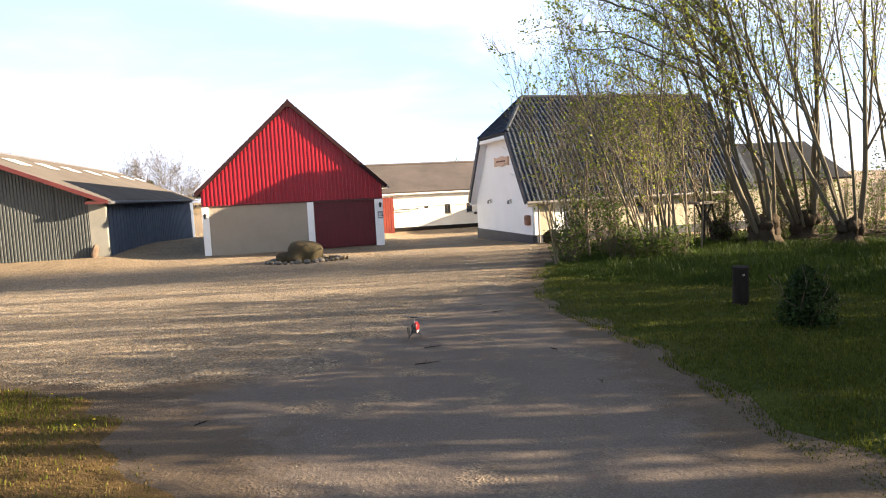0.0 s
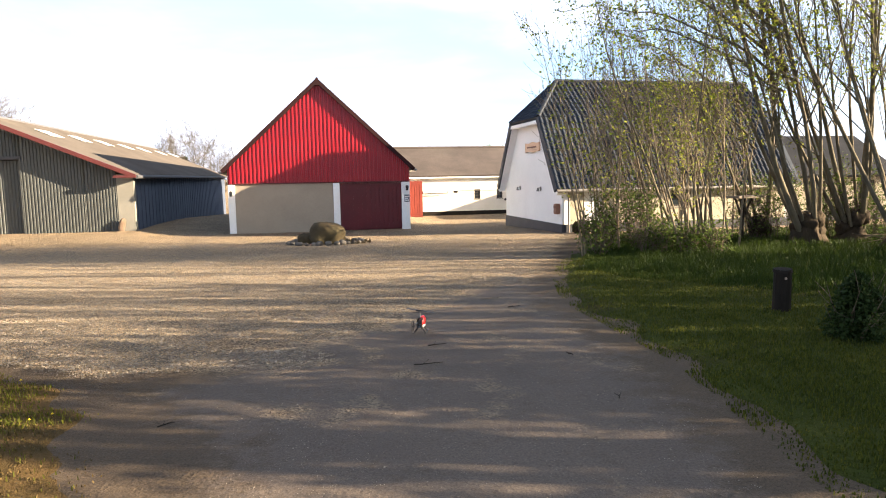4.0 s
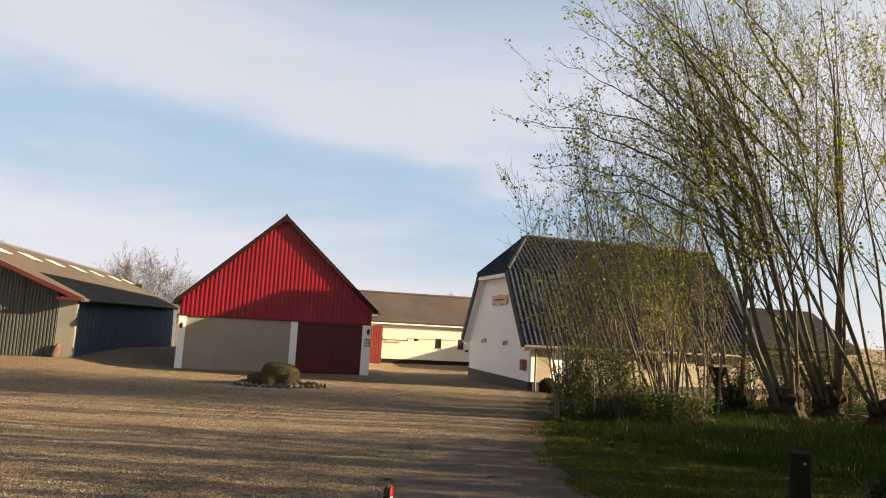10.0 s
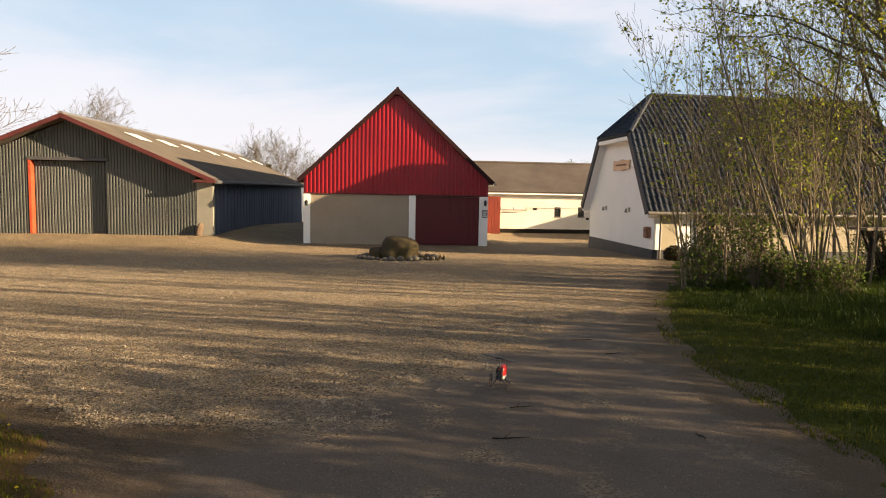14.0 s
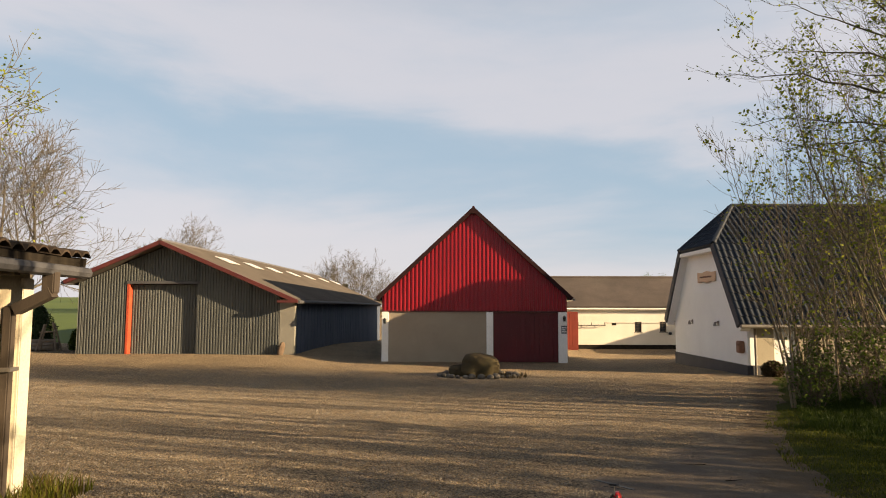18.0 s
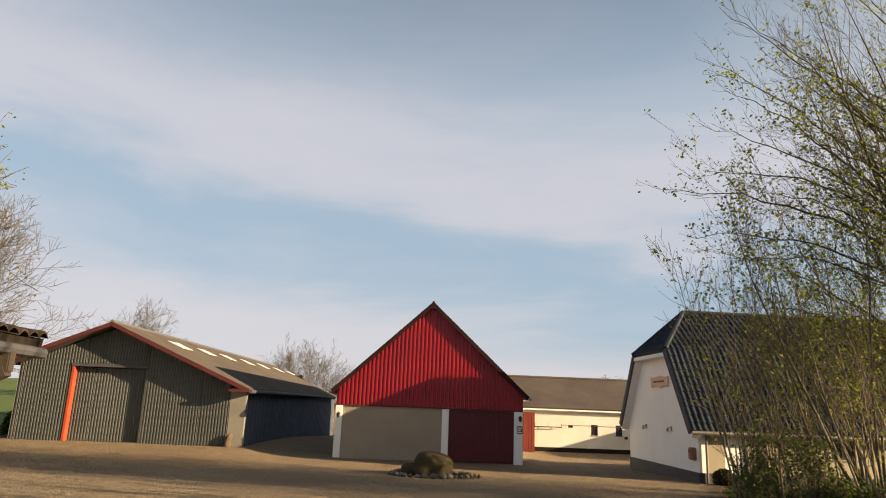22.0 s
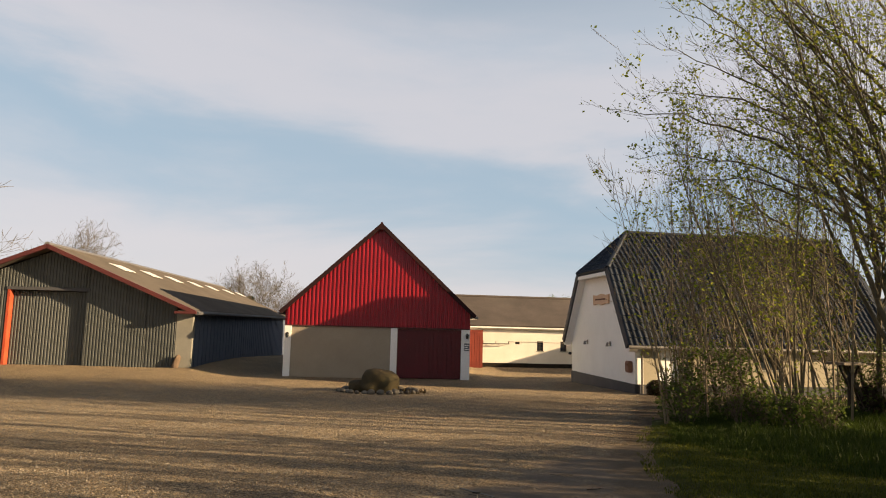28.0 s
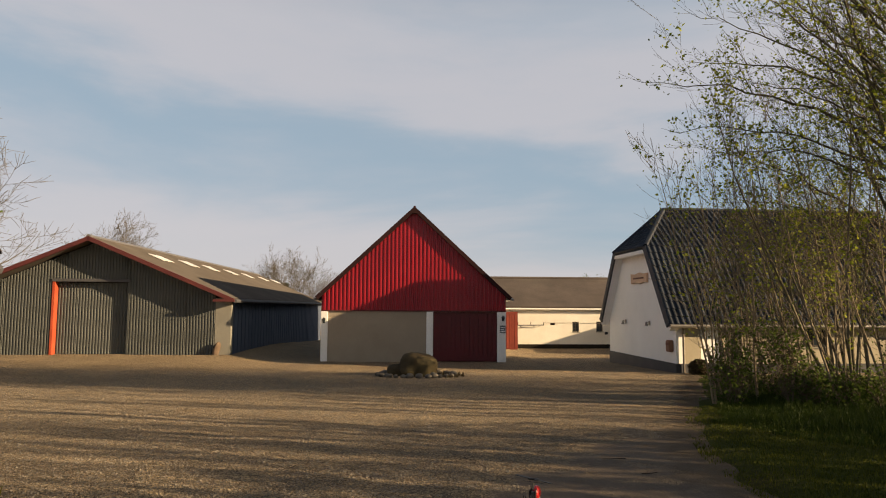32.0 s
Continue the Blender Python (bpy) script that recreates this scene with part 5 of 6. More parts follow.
# tall multi-stemmed willows beside the lawn: x, y, stems, radius, lean, height, stool
WILLOWS = [(13.6, 18.7, 5, 0.085, -0.10, 10.4, 0.34), (13.5, 16.3, 8, 0.105, -0.20, 13.0, 0.44), (15.3, 16.7, 9, 0.095, -0.14, 12.6, 0.42),
           (14.9, 14.5, 7, 0.09, -0.10, 12.0, 0.36), (17.6, 15.0, 5, 0.09, 0.0, 12.5, 0.36), (9.5, 15.6, 4, 0.05, -0.06, 9.6, 0.16), (13.0, 21.2, 4, 0.065, -0.10, 8.6, 0.2)]
for i, (x, y, n, rad, lean, h, stump) in enumerate(WILLOWS):
    st = []
    for k in range(n):
        a = 2 * math.pi * k / n + rnd.uniform(-0.3, 0.3)
        st.append((stump * 0.7 * math.cos(a), stump * 0.6 * math.sin(a), lean - 0.16 + 0.30 * math.cos(a) + rnd.uniform(-0.08, 0.08), 0.18 * math.sin(a) - 0.03,
                   h * rnd.uniform(0.72, 1.05), rad * rnd.uniform(0.45, 1.0)))
    out = ()
    # boughs that reach out over the drive from high up
    if i == 1:
        out = (((12.6, 16.2, 5.6), (5.1, 16.4, 8.25), 0.9, 0.055), ((12.4, 16.2, 6.4), (6.3, 16.6, 8.9), 0.9, 0.05), ((12.3, 16.3, 6.8), (6.8, 16.0, 11.0), 0.5, 0.05), ((12.9, 16.3, 5.2), (6.9, 15.4, 8.1), 0.8, 0.045), ((12.4, 16.0, 8.4), (8.0, 16.4, 12.0), 0.4, 0.045), ((12.6, 16.4, 9.2), (8.6, 17.0, 13.2), 0.3, 0.045),
               ((12.3, 16.4, 7.6), (6.5, 16.6, 12.2), 0.5, 0.045), ((12.5, 16.1, 6.6), (5.9, 15.6, 9.8), 0.6, 0.045), ((12.2, 16.5, 8.8), (7.2, 17.0, 14.0), 0.4, 0.045), ((12.6, 16.4, 5.4), (5.9, 17.2, 7.3), 0.7, 0.045), ((12.4, 16.2, 8.0), (6.9, 15.4, 13.0), 0.4, 0.04),
               ((12.5, 16.2, 4.9), (6.9, 17.2, 6.6), 0.8, 0.045), ((12.2, 16.0, 7.4), (7.4, 15.0, 9.6), 0.4, 0.045))
    if i == 2:
        out = (((14.6, 16.6, 8.5), (9.2, 17.2, 12.6), 0.5, 0.05), ((14.4, 16.6, 9.5), (9.8, 16.0, 14.5), 0.4, 0.05), ((14.6, 16.8, 7.5), (8.8, 17.6, 10.8), 0.6, 0.045), ((14.3, 16.4, 10.0), (10.5, 17.0, 15.5), 0.3, 0.045))
    if i == 0:
        out = (((13.1, 18.6, 3.9), (8.2, 20.2, 5.9), 0.7, 0.04), ((13.0, 18.5, 4.6), (7.4, 19.6, 7.6), 0.5, 0.04), ((13.1, 18.3, 3.5), (8.6, 18.4, 4.4), 0.5, 0.035))
    tree("willow_tree", x, y, st, WILLOW, "tall multi-stemmed willow with sparse spring leaves", "tree", "willows beside the lawn", 100 + i, M["bark"], M["leaf"], 0.62, 0.092, 0.12, stump, 0.003, (-0.1 if i == 4 else -0.40 if i < 4 else -0.26, 0, 0.1), out, 11.0, 0.07)

# slender saplings in front of the farmhouse
for i in range(22):
    b = radians(22.0 + 13.6 * (i / 21.0) + rnd.uniform(-0.5, 0.5))
    r = 16.8 + 7.2 * ((i * 0.618) % 1.0)
    far = r / 19.5
    x, y = r * math.sin(b), r * math.cos(b)
    st = [(0, 0, rnd.uniform(-0.34, 0.08), rnd.uniform(-0.12, 0.12), far * rnd.uniform(4.8, 7.8), far * rnd.uniform(0.024, 0.042))]
    for _ in range(rnd.choice((0, 1, 1, 2))):
        st.append((rnd.uniform(-0.15, 0.15), rnd.uniform(-0.1, 0.1), rnd.uniform(-0.22, 0.1), rnd.uniform(-0.1, 0.1), rnd.uniform(3.5, 6.0), rnd.uniform(0.018, 0.032)))
    tree("sapling", x, y, st, SAPLING, "slender pale-barked sapling with young leaves", "tree", "saplings before the farmhouse", 200 + i, M["pale_bark"], M["leaf"], 0.3, 0.09, 0.10, bias=(-0.16, 0, 0.1))

# leafy undergrowth
for i in range(13):
    b = radians(23.4 + (6.0 if i < 9 else 11.0) * rnd.random())
    r = 17.4 + rnd.uniform(-0.8, 1.6)
    x, y = r * math.sin(b), r * math.cos(b)
    st = [(0, 0, rnd.uniform(-0.6, 0.6), rnd.uniform(-0.4, 0.4), rnd.uniform(0.8, 2.3 if b < radians(28) else 0.9), 0.014) for _ in range(5)]
    tree("shrub", x, y, st, SHRUB, "low leafy shrub under the saplings", "shrub", "shrubs under the saplings", 300 + i, M["twig"], M["leaf_dark"], 0.5, 0.085, 0.13)


# twiggy brush behind the willows
for i in range(9):
    b = radians(34.5 + 1.6 * i + rnd.uniform(-0.5, 0.5))
    r = 23.5 + rnd.uniform(-1.2, 1.6)
    x, y = r * math.sin(b), r * math.cos(b)
    st = [(rnd.uniform(-0.3, 0.3), rnd.uniform(-0.3, 0.3), rnd.uniform(-0.5, 0.5), rnd.uniform(-0.4, 0.4), rnd.uniform(1.2, 2.6), 0.018) for _ in range(7)]
    tree("shrub", x, y, st, SHRUB, "twiggy brown brush behind the willows", "shrub", "brush behind the willows", 330 + i, M["twig"], M["leaf_dark"], 0.5, 0.085, 0.12)


# more willows past the lawn, unseen, added for shadow streaks on the yard
def shade_willow(x, y, seed):
    rg = random.Random(seed)
    st = [(0.4 * math.cos(k), 0.4 * math.sin(k), 0.22 * math.cos(k) + rg.uniform(-0.05, 0.05), 0.2 * math.sin(k), rg.uniform(9, 12.5), rg.uniform(0.08, 0.15)) for k in range(6)]
    return tree("willow_tree", x, y, st, OPEN_WILLOW, "tall multi-stemmed willow with hardly any leaves, unseen, added for its shadow", "tree", "willows beside the lawn", seed, M["bark"], M["leaf"], 0.2, 0.11, 0.15, 0.5, 0.004)


pw = [shade_willow(16.5, 6.0, 131), shade_willow(20.0, 9.5, 132)]
for k, (x, y, turn) in enumerate(((28.5, 2.0, 260), (33.0, -1.0, 10), (22.0, 2.0, 80), (15.8, -1.8, 140), (9.9, 1.1, 15))):
    copy_thing(pw[k % 2], pose(x, y, ground_z(x, y), 0, 0, turn))

# ---------------------------------------------------------------- unseen hedge past the lawn, added to shade drive and lawn
def shade_hedge(x, y, n, seed):
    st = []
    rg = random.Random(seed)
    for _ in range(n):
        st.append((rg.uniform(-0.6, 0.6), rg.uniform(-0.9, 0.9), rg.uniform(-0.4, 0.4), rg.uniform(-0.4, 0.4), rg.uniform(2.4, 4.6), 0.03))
    return tree("hedge_bush", x, y, st, SHRUB, "dense leafy hedge bush, unseen, added at the edge of the lawn for shade", "hedge", "hedge beside the lawn", seed, M["twig"], M["leaf_dark"], 0.8, 0.15, 0.16)


shade_hedge_a = shade_hedge(12.5, 2.2, 12, 401)
shade_hedge_b = shade_hedge(12.3, 0.3, 12, 402)
shade_hedge_a.scale = (1, 1, 1.1)
copy_thing(shade_hedge_b, pose(12.2, 1.3, ground_z(12.2, 1.3), 0, 0, 140)).scale = (1, 1, 1.12)
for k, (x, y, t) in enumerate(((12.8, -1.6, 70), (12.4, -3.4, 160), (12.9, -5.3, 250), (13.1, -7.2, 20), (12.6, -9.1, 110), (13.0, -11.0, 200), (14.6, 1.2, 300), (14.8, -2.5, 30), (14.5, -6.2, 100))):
    tall = copy_thing(shade_hedge_a if k % 2 else shade_hedge_b, pose(x, y, ground_z(x, y), 0, 0, t))
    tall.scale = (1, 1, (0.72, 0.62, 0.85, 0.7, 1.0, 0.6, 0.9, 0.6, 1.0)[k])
# unseen bushes that carry the added shade on over the lawn
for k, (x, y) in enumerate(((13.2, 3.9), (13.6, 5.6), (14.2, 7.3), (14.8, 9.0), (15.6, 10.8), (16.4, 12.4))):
    low_bush = copy_thing(shade_hedge_a if k % 2 else shade_hedge_b, pose(x, y, ground_z(x, y), 0, 0, 63 * k))
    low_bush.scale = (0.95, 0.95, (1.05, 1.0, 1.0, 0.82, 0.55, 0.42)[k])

# ---------------------------------------------------------------- distant trees
def bare_tree(x, y, h, seed, name_label, lean=0.0, rad=0.014, leaf=None, per=0.0, size=0.3):
    rg = random.Random(seed)
    st = [(0, 0, lean, rg.uniform(-0.05, 0.05), h * 0.80, h * rad)]
    st.append((0, 0, lean + rg.uniform(-0.3, 0.3), rg.uniform(-0.3, 0.3), h * rg.uniform(0.62, 0.72), h * rad * 0.7))
    return tree("bare_tree", x, y, st, BROAD, name_label, "tree", "bare trees beyond the yard", seed, M["far_twig"], leaf, per, size, size * 1.6, 0.0, h * 0.0009, up=0.02)


def polar(bearing, dist):
    return dist * math.sin(radians(bearing)), dist * math.cos(radians(bearing))


for bearing, dist, h, seed in ((-36.3, 62, 17.0, 501), (-38.6, 58, 16.0, 502), (-26.3, 86, 14.6, 503), (-25.2, 88, 12.6, 504),
                               (-13.6, 92, 11.2, 505), (-11.4, 95, 11.6, 506), (-15.0, 96, 9.0, 507), (-10.2, 97, 9.6, 508)):
    x, y = polar(bearing, dist)
    bare_tree(x, y, h, seed, "bare deciduous tree against the evening sky")
x, y = polar(-43.5, 26)
bare_tree(x, y, 11.0, 511, "tall tree with yellow-green spring leaves", 0.02, 0.014, M["leaf"], 1.2, 0.11)
for bearing, dist, h, seed in ((13.3, 78, 6.3, 531), (5.3, 84, 5.5, 532), (6.3, 84, 5.2, 533), (7.4, 84, 4.9, 534)):
    x, y = polar(bearing, dist)
    bare_tree(x, y, h, seed, "small leafy tree on the skyline", 0.0, 0.014, M["leaf_dark"], 1.6, 0.16)
# dark firs behind the hall
for bearing, dist, h, seed in ((-14.6, 99, 7.6, 521), (-12.6, 99, 7.2, 522)):
    x, y = polar(bearing, dist)
    rg = random.Random(seed)
    fir = thing("distant_fir", pose(x, y, ground_z(x, y)), "small dark tree on the skyline", "tree", "trees on the skyline")
    part("trunk", rod((0, 0, -0.2), (0, 0, h * 0.95), 0.16, 0.03, 6), M["bark"], fir)
    vs, fs = [], []
    for _ in range(900):
        f = rg.random() ** 0.8
        a, r = rg.uniform(0, 6.283), (1 - f) * h * 0.24 * rg.uniform(0.3, 1.0) + 0.1
        p = Vector((r * math.cos(a), r * math.sin(a), h * (0.12 + 0.88 * f)))
        d = Vector((math.cos(a), math.sin(a), -0.4)) * 0.5
        s = Vector((-math.sin(a), math.cos(a), 0)) * 0.22
        k = len(vs)
        vs += [tuple(p + s), tuple(p - s), tuple(p + d)]
        fs.append((k, k + 1, k + 2))
    soup("crown", vs, fs, M["conifer"], fir)

# ---------------------------------------------------------------- white house behind the shed
wx, wy = polar(-42.2, 30)
wz = ground_z(wx, wy)
wh2 = thing("neighbour_house", pose(wx, wy, wz, 0, 0, 20), "sunlit white two-storey house behind the shed", "house")
part("wall", box((-9, 0, -0.3), (0, 4, 7.75 - wz), 0.01), M["white_render"], wh2, "sunlit white wall")
part("roof", slab([(0.05, -0.05, 7.76 - wz), (-9.05, -0.05, 7.76 - wz), (-9.05, 4.05, 7.95 - wz), (0.05, 4.05, 7.95 - wz)], 0.1), M["old_tile"], wh2, "low-pitched roof")

# ---------------------------------------------------------------- small things in the yard
# wooden trestle by the end of the hall
tx, ty = -24.8, 36.0
tr = thing("wooden_trestle", pose(tx, ty, ground_z(tx, ty), 0, 0, 30), "old wooden trestle leaning in the grass", "trestle")
for a, b in (((-0.6, 0, 0), (-0.25, 0, 1.5)), ((0.35, 0, 0), (0.15, 0.1, 1.6)), ((-0.45, 0.5, 0), (-0.2, 0.1, 1.5)), ((0.6, 0.5, 0), (0.2, 0.15, 1.55))):
    part("leg", rod(a, b, 0.05), M["grey_wood"], tr)
for z in (0.55, 1.05):
    part("rail", rod((-0.5, 0.02, z), (0.35, 0.06, z + 0.05), 0.045), M["grey_wood"], tr)
# the logs stand in for a low hay-like heap
lg = thing("log_pile", pose(tx - 0.9, ty + 0.4, ground_z(tx, ty), 0, 0, 10), "low pile of grey logs standing in for a hay-like heap", "logs")
for k in range(9):
    part("log", rod((-0.8, 0.22 * (k % 4) + 0.1 * (k // 4), 0.12 + 0.2 * (k // 4)), (0.8, 0.22 * (k % 4) + 0.1 * (k // 4), 0.13 + 0.2 * (k // 4)), 0.11), M["grey_wood"], lg)

# bird table under the willows
bx, by = 12.9, 18.6
bt = thing("bird_table", pose(bx, by, ground_z(bx, by) + 0.02, 0, 0, 15), "weathered wooden bird table on a forked post", "bird table")
part("post", rod((0, 0, -0.1), (0.05, 0, 1.42), 0.06, 0.05), M["dark_wood"], bt)
part("strut", rod((0.04, 0, 0.75), (0.42, 0, 1.42), 0.035), M["dark_wood"], bt)
part("strut", rod((0.04, 0, 0.75), (-0.34, 0, 1.42), 0.035), M["dark_wood"], bt)
part("tray", box((-0.55, -0.35, 1.42), (0.6, 0.35, 1.49), 0.01), M["grey_wood"], bt, "pale weathered tray")

# clipped bush at the house corner and dark shrub on the lawn
def round_bush(name, x, y, r, h, seed, mat, label, n=2600, size=0.1, ragged=0.0):
    rg = random.Random(seed)
    root = thing(name, pose(x, y, ground_z(x, y)), label, "bush")
    lim = Limbs()
    for _ in range(9):
        lim.shoot(rg, Vector((rg.uniform(-0.1, 0.1), rg.uniform(-0.1, 0.1), -0.05)), Vector((rg.uniform(-0.8, 0.8), rg.uniform(-0.8, 0.8), 1)), h * 0.9, 0.02, 1, SHRUB, Vector())
    tagged(soup("branchwork", lim.v, lim.f, M["twig"], root), "", kind="stuff")
    vs, fs = [], []
    for _ in range(n):
        a, f = rg.uniform(0, 6.283), rg.random()
        rr = r * math.sqrt(max(0.05, 1 - (2 * f - 0.75) ** 2 / 1.6)) * rg.uniform(0.55 - 0.4 * ragged, 1.05 + 0.25 * ragged) * (1 - 0.55 * ragged * f) * (1 + (0.25 + 0.5 * ragged) * noise.noise((math.cos(a) * 2, math.sin(a) * 2, f * 3 + seed)))
        p = Vector((rr * math.cos(a), rr * math.sin(a), f * h))
        u = Vector((rg.uniform(-1, 1), rg.uniform(-1, 1), rg.uniform(-1, 1))).normalized() * size
        w = u.cross(Vector((rg.uniform(-1, 1), rg.uniform(-1, 1), rg.uniform(-1, 1)))).normalized() * size * 0.4
        k = len(vs)
        vs += [tuple(p - w), tuple(p + w), tuple(p + u)]
        fs.append((k, k + 1, k + 2))
    soup("foliage", vs, fs, mat, root)
    return root


round_bush("clipped_bush", WH_X + 0.6, WH_Y - 0.7, 0.38, 0.55, 601, M["brown_bush"], "small brownish bush at the house corner", 2600, 0.07)
round_bush("dark_shrub", 5.65, 5.35, 0.29, 0.76, 602, M["juniper"], "dark green juniper shrub on the lawn", 6500, 0.042, 0.9)
round_bush("dark_shrub", tx - 1.6, ty + 1.4, 0.75, 2.5, 604, M["conifer"], "dark upright bush behind the trestle", 5000, 0.13, 0.7)
round_bush("dark_shrub", tx + 0.9, ty + 1.5, 0.6, 1.3, 605, M["leaf_dark"], "rough dark bush at the end of the hall", 3500, 0.12, 0.3)
round_bush("dark_shrub", 7.4, 4.6, 0.5, 0.55, 603, M["leaf_dark"], "low dark shrub at the lawn edge", 2500, 0.09)

# brushwood heap under the willows
bh = thing("brushwood_heap", pose(17.6, 15.6, ground_z(17.6, 15.6) + 0.03), "heap of cut brown brushwood", "brushwood")
rg = random.Random(77)
vs, fs = [], []
lim = Limbs()
for _ in range(160):
    a = rg.uniform(0, 6.283)
    p = Vector((rg.gauss(0, 1.1), rg.gauss(0, 0.6), abs(rg.gauss(0.15, 0.18))))
    d = Vector((math.cos(a), math.sin(a) * 0.6, rg.uniform(-0.15, 0.25)))
    L = rg.uniform(0.6, 1.8)
    lim.tube([p, p + d * L * 0.5, p + d * L + Vector((0, 0, -0.05))], [0.018, 0.014, 0.006], 4)
soup("brushwood", lim.v, lim.f, M["twig"], bh)

# twigs blown onto the drive
rg = random.Random(88)
for x, y, size, turn in ((1.08, 6.21, 0.22, 20), (0.89, 5.43, 0.3, 5), (2.4, 9.39, 0.3, 170), (2.6, 8.5, 0.22, 12), (2.31, 4.03, 0.14, 60), (2.39, 5.48, 0.12, 100), (-1.3, 4.08, 0.12, 40)):
    lim = Limbs(0.0015)
    c, s = math.cos(radians(turn)), math.sin(radians(turn))
    path = [Vector((c * size * (f - 0.5) + rg.uniform(-0.012, 0.012), s * size * (f - 0.5) + rg.uniform(-0.012, 0.012), 0.008 + 0.01 * rg.random())) for f in (0, 0.3, 0.6, 1.0)]
    lim.tube(path, [0.006, 0.005, 0.004, 0.002], 5)
    lim.tube([path[1], path[1] + Vector((c * 0.3 - s * 0.35, s * 0.3 + c * 0.35, 0.06)) * size], [0.004, 0.002], 4)
    twig = soup("fallen_twig", lim.v, lim.f, M["old_post"])
    twig.matrix_world = pose(x, y, ground_z(x, y) + 0.03 * noise.noise((x * 0.35, y * 0.35, 1.7)) + 0.012 * noise.noise((x * 1.4, y * 1.4, 4.1)))
    tagged(twig, "small dark fallen twig on the drive", "twig", "twigs on the drive")

# ---------------------------------------------------------------- model helicopter on the drive
hx, hy = 0.98, 6.95
he_ = thing("model_helicopter", pose(hx, hy, ground_z(hx, hy) + 0.012, 0, 0, -20), "small red, white and black model helicopter on the drive", "toy helicopter")
bm = bmesh.new()
bmesh.ops.create_uvsphere(bm, u_segments=16, v_segments=10, radius=1.0, matrix=Matrix.Translation((0.012, 0.07, 0.135)) @ Matrix.Diagonal((0.042, 0.09, 0.068, 1)))
part("canopy", bm, M["heli_red"], he_, "glossy red canopy")
bm = bmesh.new()
bmesh.ops.create_uvsphere(bm, u_segments=14, v_segments=8, radius=1.0, matrix=Matrix.Translation((0.006, 0.07, 0.088)) @ Matrix.Diagonal((0.043, 0.085, 0.042, 1)))
part("belly", bm, M["heli_white"], he_, "white belly")
for s in (-1, 1):
    part("side_frame", box((0.026 * s - 0.003, -0.07, 0.06), (0.026 * s + 0.003, 0.05, 0.19), 0.002), M["black"], he_)
part("battery", box((-0.02, -0.05, 0.065), (0.02, 0.03, 0.10), 0.006), M["sign_grey"], he_)
part("motor", rod((0, -0.02, 0.11), (0, -0.02, 0.165), 0.02), M["metal_grey"], he_)
part("tail_boom", rod((0, -0.06, 0.15), (0, -0.36, 0.155), 0.009, 0.006), M["black"], he_)
part("tail_fin", prism([(-0.002, 0.10), (0.002, 0.10), (0.002, 0.22), (-0.002, 0.22)], -0.365, -0.33), M["black"], he_)
tail = part("tail_rotor", rod((0.0, -0.355, 0.155), (-0.02, -0.355, 0.155), 0.006), M["black"], he_)
part("blade", box((-0.02, -0.363, 0.09), (-0.015, -0.347, 0.22)), M["black"], tail)
mast = part("mast", rod((0, 0.0, 0.18), (0, 0.0, 0.285), 0.006), M["metal_grey"], he_)
part("hub", box((-0.05, -0.012, 0.268), (0.05, 0.012, 0.286), 0.004), M["black"], mast)
part("flybar", rod((-0.10, 0.02, 0.25), (0.10, -0.02, 0.25), 0.003), M["black"], mast)
for s in (-1, 1):
    bm = box((-0.015, min(0.02 * s, 0.22 * s), 0.276), (0.015, max(0.02 * s, 0.22 * s), 0.281))
    bmesh.ops.transform(bm, matrix=pose(0, 0, 0, 0, 0, 62), verts=bm.verts)
    part("rotor_blade", bm, M["black"], he_)
    part("skid", rod((0.075 * s, -0.08, 0.006), (0.075 * s, 0.13, 0.006), 0.006), M["black"], he_)
    for y in (-0.03, 0.07):
        part("strut", rod((0.075 * s, y, 0.006), (0.02 * s, y, 0.075), 0.005), M["black"], he_)

# ---------------------------------------------------------------- grass, weeds and loose stones
def turf_z(x, y, inside, lift):
    """Top of the lawn or verge sheet at x, y."""
    rise = min(1.0, max(0.0, inside(x, y)) / 0.5)
    return max(ground_z(x, y) + 0.012, ground_z(x, y) - 0.035 + (lift + 0.035) * rise + 0.03 * rise * noise.noise((x * 0.8, y * 0.8, 5)))


def blades(name, count, place, hmin, hmax, material, label, seed, width=0.012, top=None):
    rg = random.Random(seed)
    vs, fs = [], []
    made = 0
    while made < count:
        spot = place(rg)
        if spot is None:
            continue
        x, y, k = spot
        made += 1
        h = rg.uniform(hmin, hmax) * k
        z = top(x, y) if top else ground_z(x, y) + 0.01
        a = rg.uniform(0, 6.283)
        dx, dy = math.cos(a) * width, math.sin(a) * width
        lx, ly = rg.gauss(0, 0.35) * h, rg.gauss(0, 0.35) * h
        b = len(vs)
        vs += [(x - dx, y - dy, z - 0.02), (x + dx, y + dy, z - 0.02), (x + dx * 0.7 + lx * 0.4, y + dy * 0.7 + ly * 0.4, z + h * 0.6), (x - dx * 0.7 + lx * 0.4, y - dy * 0.7 + ly * 0.4, z + h * 0.6), (x + lx, y + ly, z + h)]
        fs += [(b, b + 1, b + 2, b + 3), (b + 3, b + 2, b + 4)]
    return tagged(soup(name, vs, fs, material), label, "grass", kind="stuff")


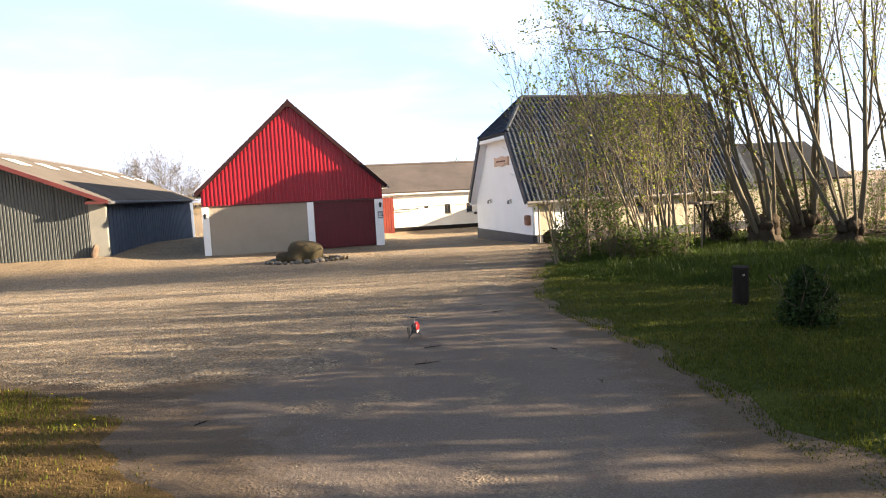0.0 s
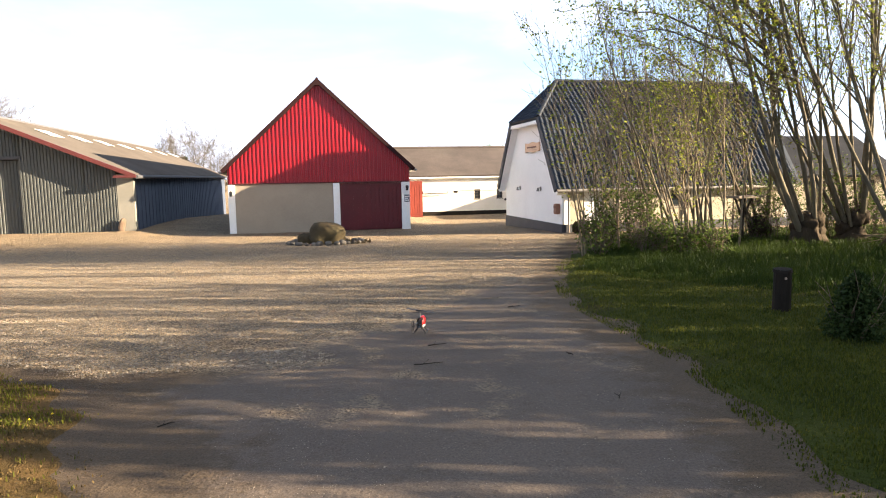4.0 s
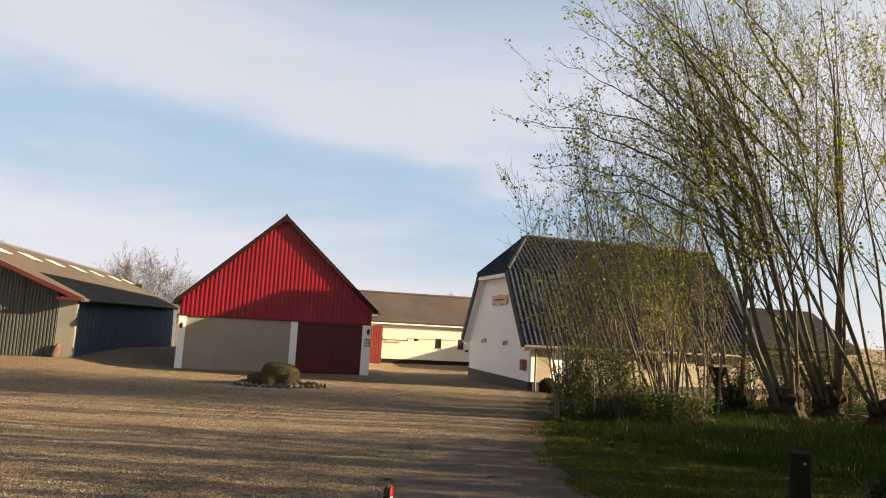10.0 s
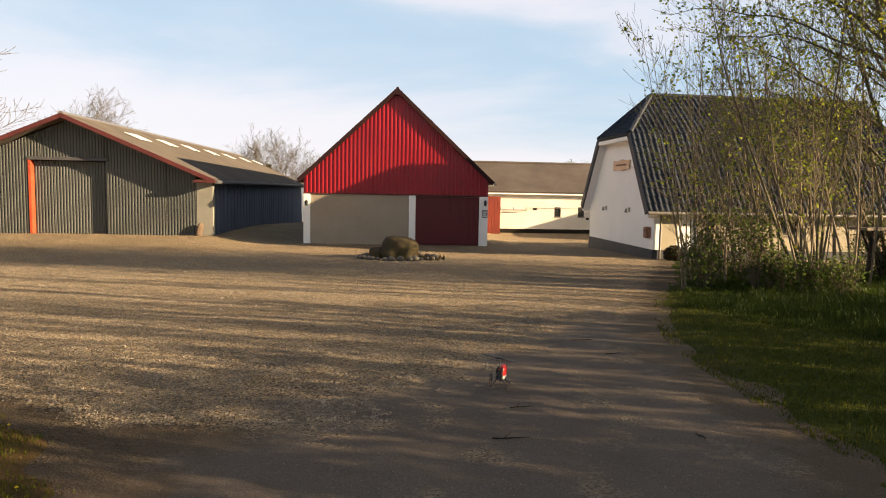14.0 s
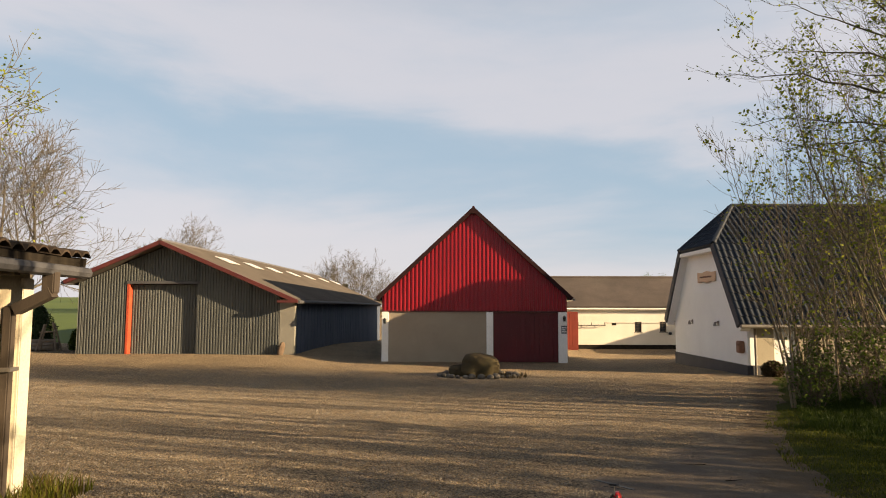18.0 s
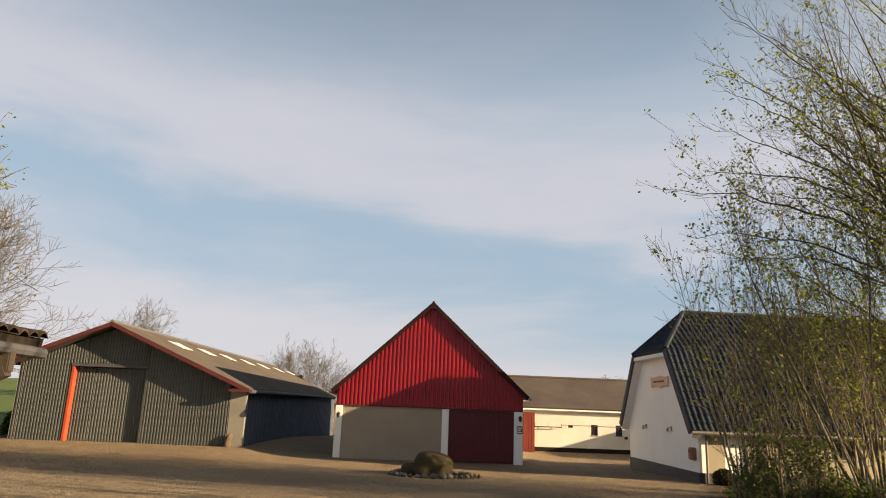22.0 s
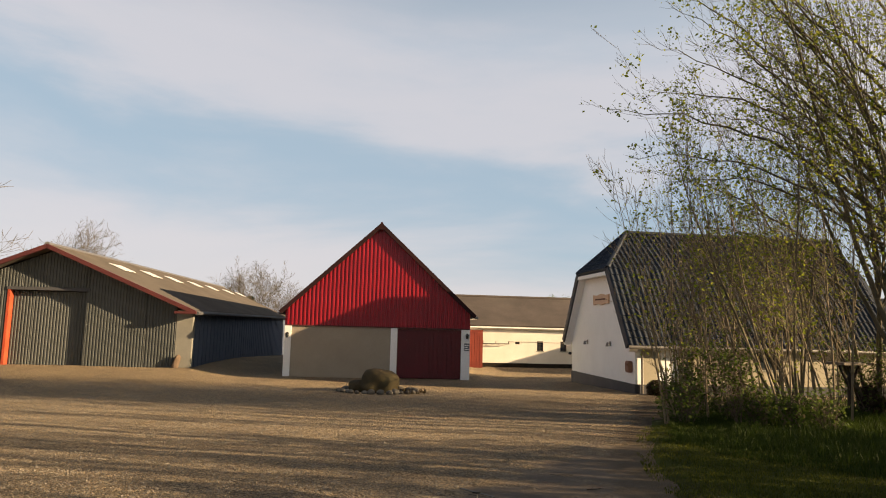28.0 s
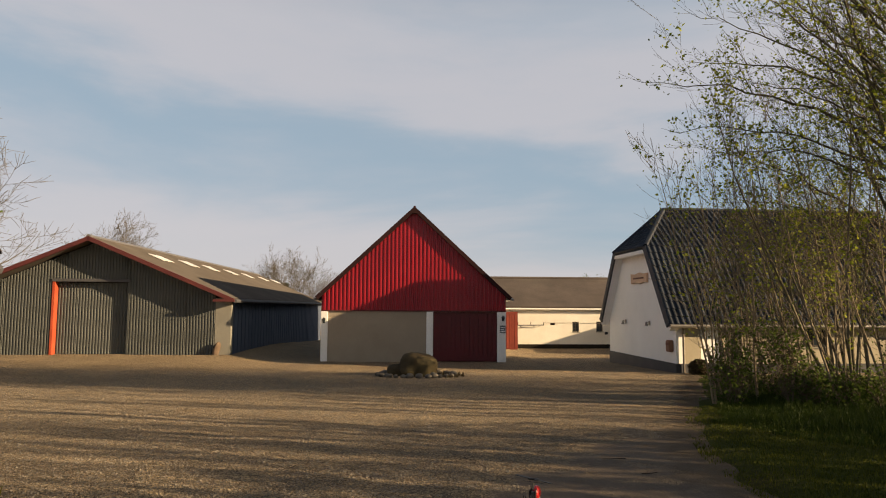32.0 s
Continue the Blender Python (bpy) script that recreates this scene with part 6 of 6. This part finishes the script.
def on_lawn(rg):
    y = -3.0 + 18.3 * rg.random() ** 1.15
    x = lawn_x(y) + (max(1.15 * y + 2.5, 7.0) * rg.uniform(1.0, 1.5) - lawn_x(y)) * rg.random() ** 1.4
    return (x, y, 0.5 + 0.5 * smooth(lawn_in(x, y), 0.1, 0.8)) if lawn_in(x, y) > -0.1 + 1.3 * rg.random() ** 1.3 + 0.5 * noise.noise((x * 2.2, y * 2.2, 12)) else None


def rough_in(x, y):
    """How far x, y lies inside the unmown ground under the trees."""
    edge = 5.0 + 0.5 * (12.6 - y) if y < 12.6 else lawn_x(y) + 0.7
    return x - edge + 0.5 * noise.noise((x * 0.8, y * 0.8, 9))


def wild(rg):
    y = rg.uniform(5.0, 21.0)
    x = lawn_x(y) + 0.5 + 13.0 * rg.random() ** 1.5
    d = rough_in(x, y)
    k = 0.35 + 0.65 * smooth(d, 0.0, 1.6) + 0.45 * noise.noise((x * 1.3, y * 1.3, 9))
    return (x, y, max(k, 0.25)) if d > 0 and lawn_in(x, y) > 0.3 else None


def green_verge(rg):
    spot = on_verge(rg)
    return spot if spot and (spot[1] > 4.4 + 0.5 * noise.noise((spot[0] * 1.5, spot[1], 3)) or rg.random() < 0.12) else None


def on_verge(rg):
    x, y = rg.uniform(-8.6, -0.9), rg.uniform(-3.4, 7.5)
    d = verge_in(x, y)
    return (x, y, 0.55 + 0.5 * min(max(d, 0.0), 1.0)) if d > 0.28 + 0.6 * rg.random() ** 1.3 + 0.2 * noise.noise((x * 2.2, y * 2.2, 13)) and not (x < SH_X + 0.1 and SH_Y - 4.6 < y < SH_Y) else None


blades("lawn_grass", 170000, on_lawn, 0.015, 0.05, M["grass"], "short lawn grass in shade", 31, 0.006, lambda x, y: turf_z(x, y, lawn_in, 0.035))
blades("tall_grass", 90000, wild, 0.07, 0.27, M["rank_grass"], "tall rough grass under the trees", 32, 0.007, lambda x, y: turf_z(x, y, lawn_in, 0.035))
blades("verge_grass", 10500, green_verge, 0.012, 0.045, M["verge_green"], "rough green verge grass", 33, 0.005, lambda x, y: turf_z(x, y, verge_in, 0.035))
blades("dry_grass", 36000, on_verge, 0.006, 0.026, M["grass_dry"], "dry straw-coloured verge grass", 34, 0.005, lambda x, y: turf_z(x, y, verge_in, 0.035))


def shed_foot(rg):
    x, y = SH_X + rg.uniform(-0.6, 0.55), SH_Y + rg.uniform(-3.5, 0.4)
    return (x, y, 1.0) if (x > SH_X + 0.12 or y > SH_Y + 0.12) else None


def boulder_foot(rg):
    a = rg.uniform(-0.9, 1.0)
    r = rg.uniform(1.0, 1.75)
    return BO_X + r * math.cos(a), BO_Y + 0.8 * r * math.sin(a), 1.0


blades("boulder_weeds", 260, boulder_foot, 0.05, 0.16, M["brown_bush"], "dark weeds among the stones round the boulder", 36, 0.012)
blades("shed_grass", 1500, shed_foot, 0.06, 0.24, M["verge_green"], "green grass at the foot of the shed", 37, 0.007)
blades("weeds", 600, shed_foot, 0.08, 0.3, M["grass_dry"], "tall weeds at the foot of the shed", 35, 0.007)


def flowers(name, count, place, seed):
    rg = random.Random(seed)
    vs, fs, made = [], [], 0
    while made < count:
        s = place(rg)
        if s is None:
            continue
        made += 1
        x, y, k = s
        z, r = ground_z(x, y) + rg.uniform(0.05, 0.075), rg.uniform(0.009, 0.014)
        b = len(vs)
        vs.append((x, y, z + 0.012))
        for i in range(7):
            vs.append((x + r * math.cos(i * 0.9), y + r * math.sin(i * 0.9), z))
        fs += [(b, b + 1 + i, b + 1 + (i + 1) % 7) for i in range(7)]
        vs += [(x - 0.003, y, z - 0.15), (x + 0.003, y, z - 0.15), (x, y, z)]
        fs.append((len(vs) - 3, len(vs) - 2, len(vs) - 1))
    return tagged(soup(name, vs, fs, M["yellow_flower"]), "yellow dandelion heads in the verge", "flowers", kind="stuff")


flowers("dandelion_patch", 45, green_verge, 41)


def loose_stones(name, count, seed):
    rg = random.Random(seed)
    vs, fs = [], []
    made = 0
    while made < count:
        y = 2.2 + 24.0 * rg.random() ** 1.3
        x = rg.uniform(-0.75 * y - 1.5, 0.62 * y + 1.0)
        if lawn_in(x, y) > 0.02 + 0.25 * rg.random() or verge_in(x, y) > 0.1 + 0.3 * rg.random() or (x < SH_X + 0.2 and y < SH_Y + 0.2):
            continue
        hard = track_in(x, y) > 0.45 + 0.9 * noise.noise((x * 1.1, y * 1.1, 6.0))
        if hard and rg.random() > 0.1 or rg.random() < 1.4 * fringe_in(x, y) - 0.2:
            continue
        made += 1
        r = rg.uniform(0.005, 0.013) * (1.7 if rg.random() < 0.04 else 1) * (0.4 if hard else 1)
        z = ground_z(x, y) + 0.03 * noise.noise((x * 0.35, y * 0.35, 1.7)) + 0.012 * noise.noise((x * 1.4, y * 1.4, 4.1)) + r * 0.3
        a = rg.uniform(0, 6.283)
        c, s = math.cos(a), math.sin(a)
        b = len(vs)
        for px, py, pz in ((1.2, 0, 0), (0, 0.9, 0.1), (-1.1, 0.1, 0), (0.1, -1, -0.1), (0.1, 0.1, 0.75), (0, 0, -0.5)):
            vs.append((x + r * (px * c - py * s), y + r * (px * s + py * c), z + r * pz))
        for i in range(4):
            j = (i + 1) % 4
            fs += [(b + i, b + j, b + 4), (b + j, b + i, b + 5)]
    return tagged(soup(name, vs, fs, M["stone_bits"]), "loose pale gravel stones", "gravel", kind="stuff")


loose_stones("loose_gravel", 140000, 51)
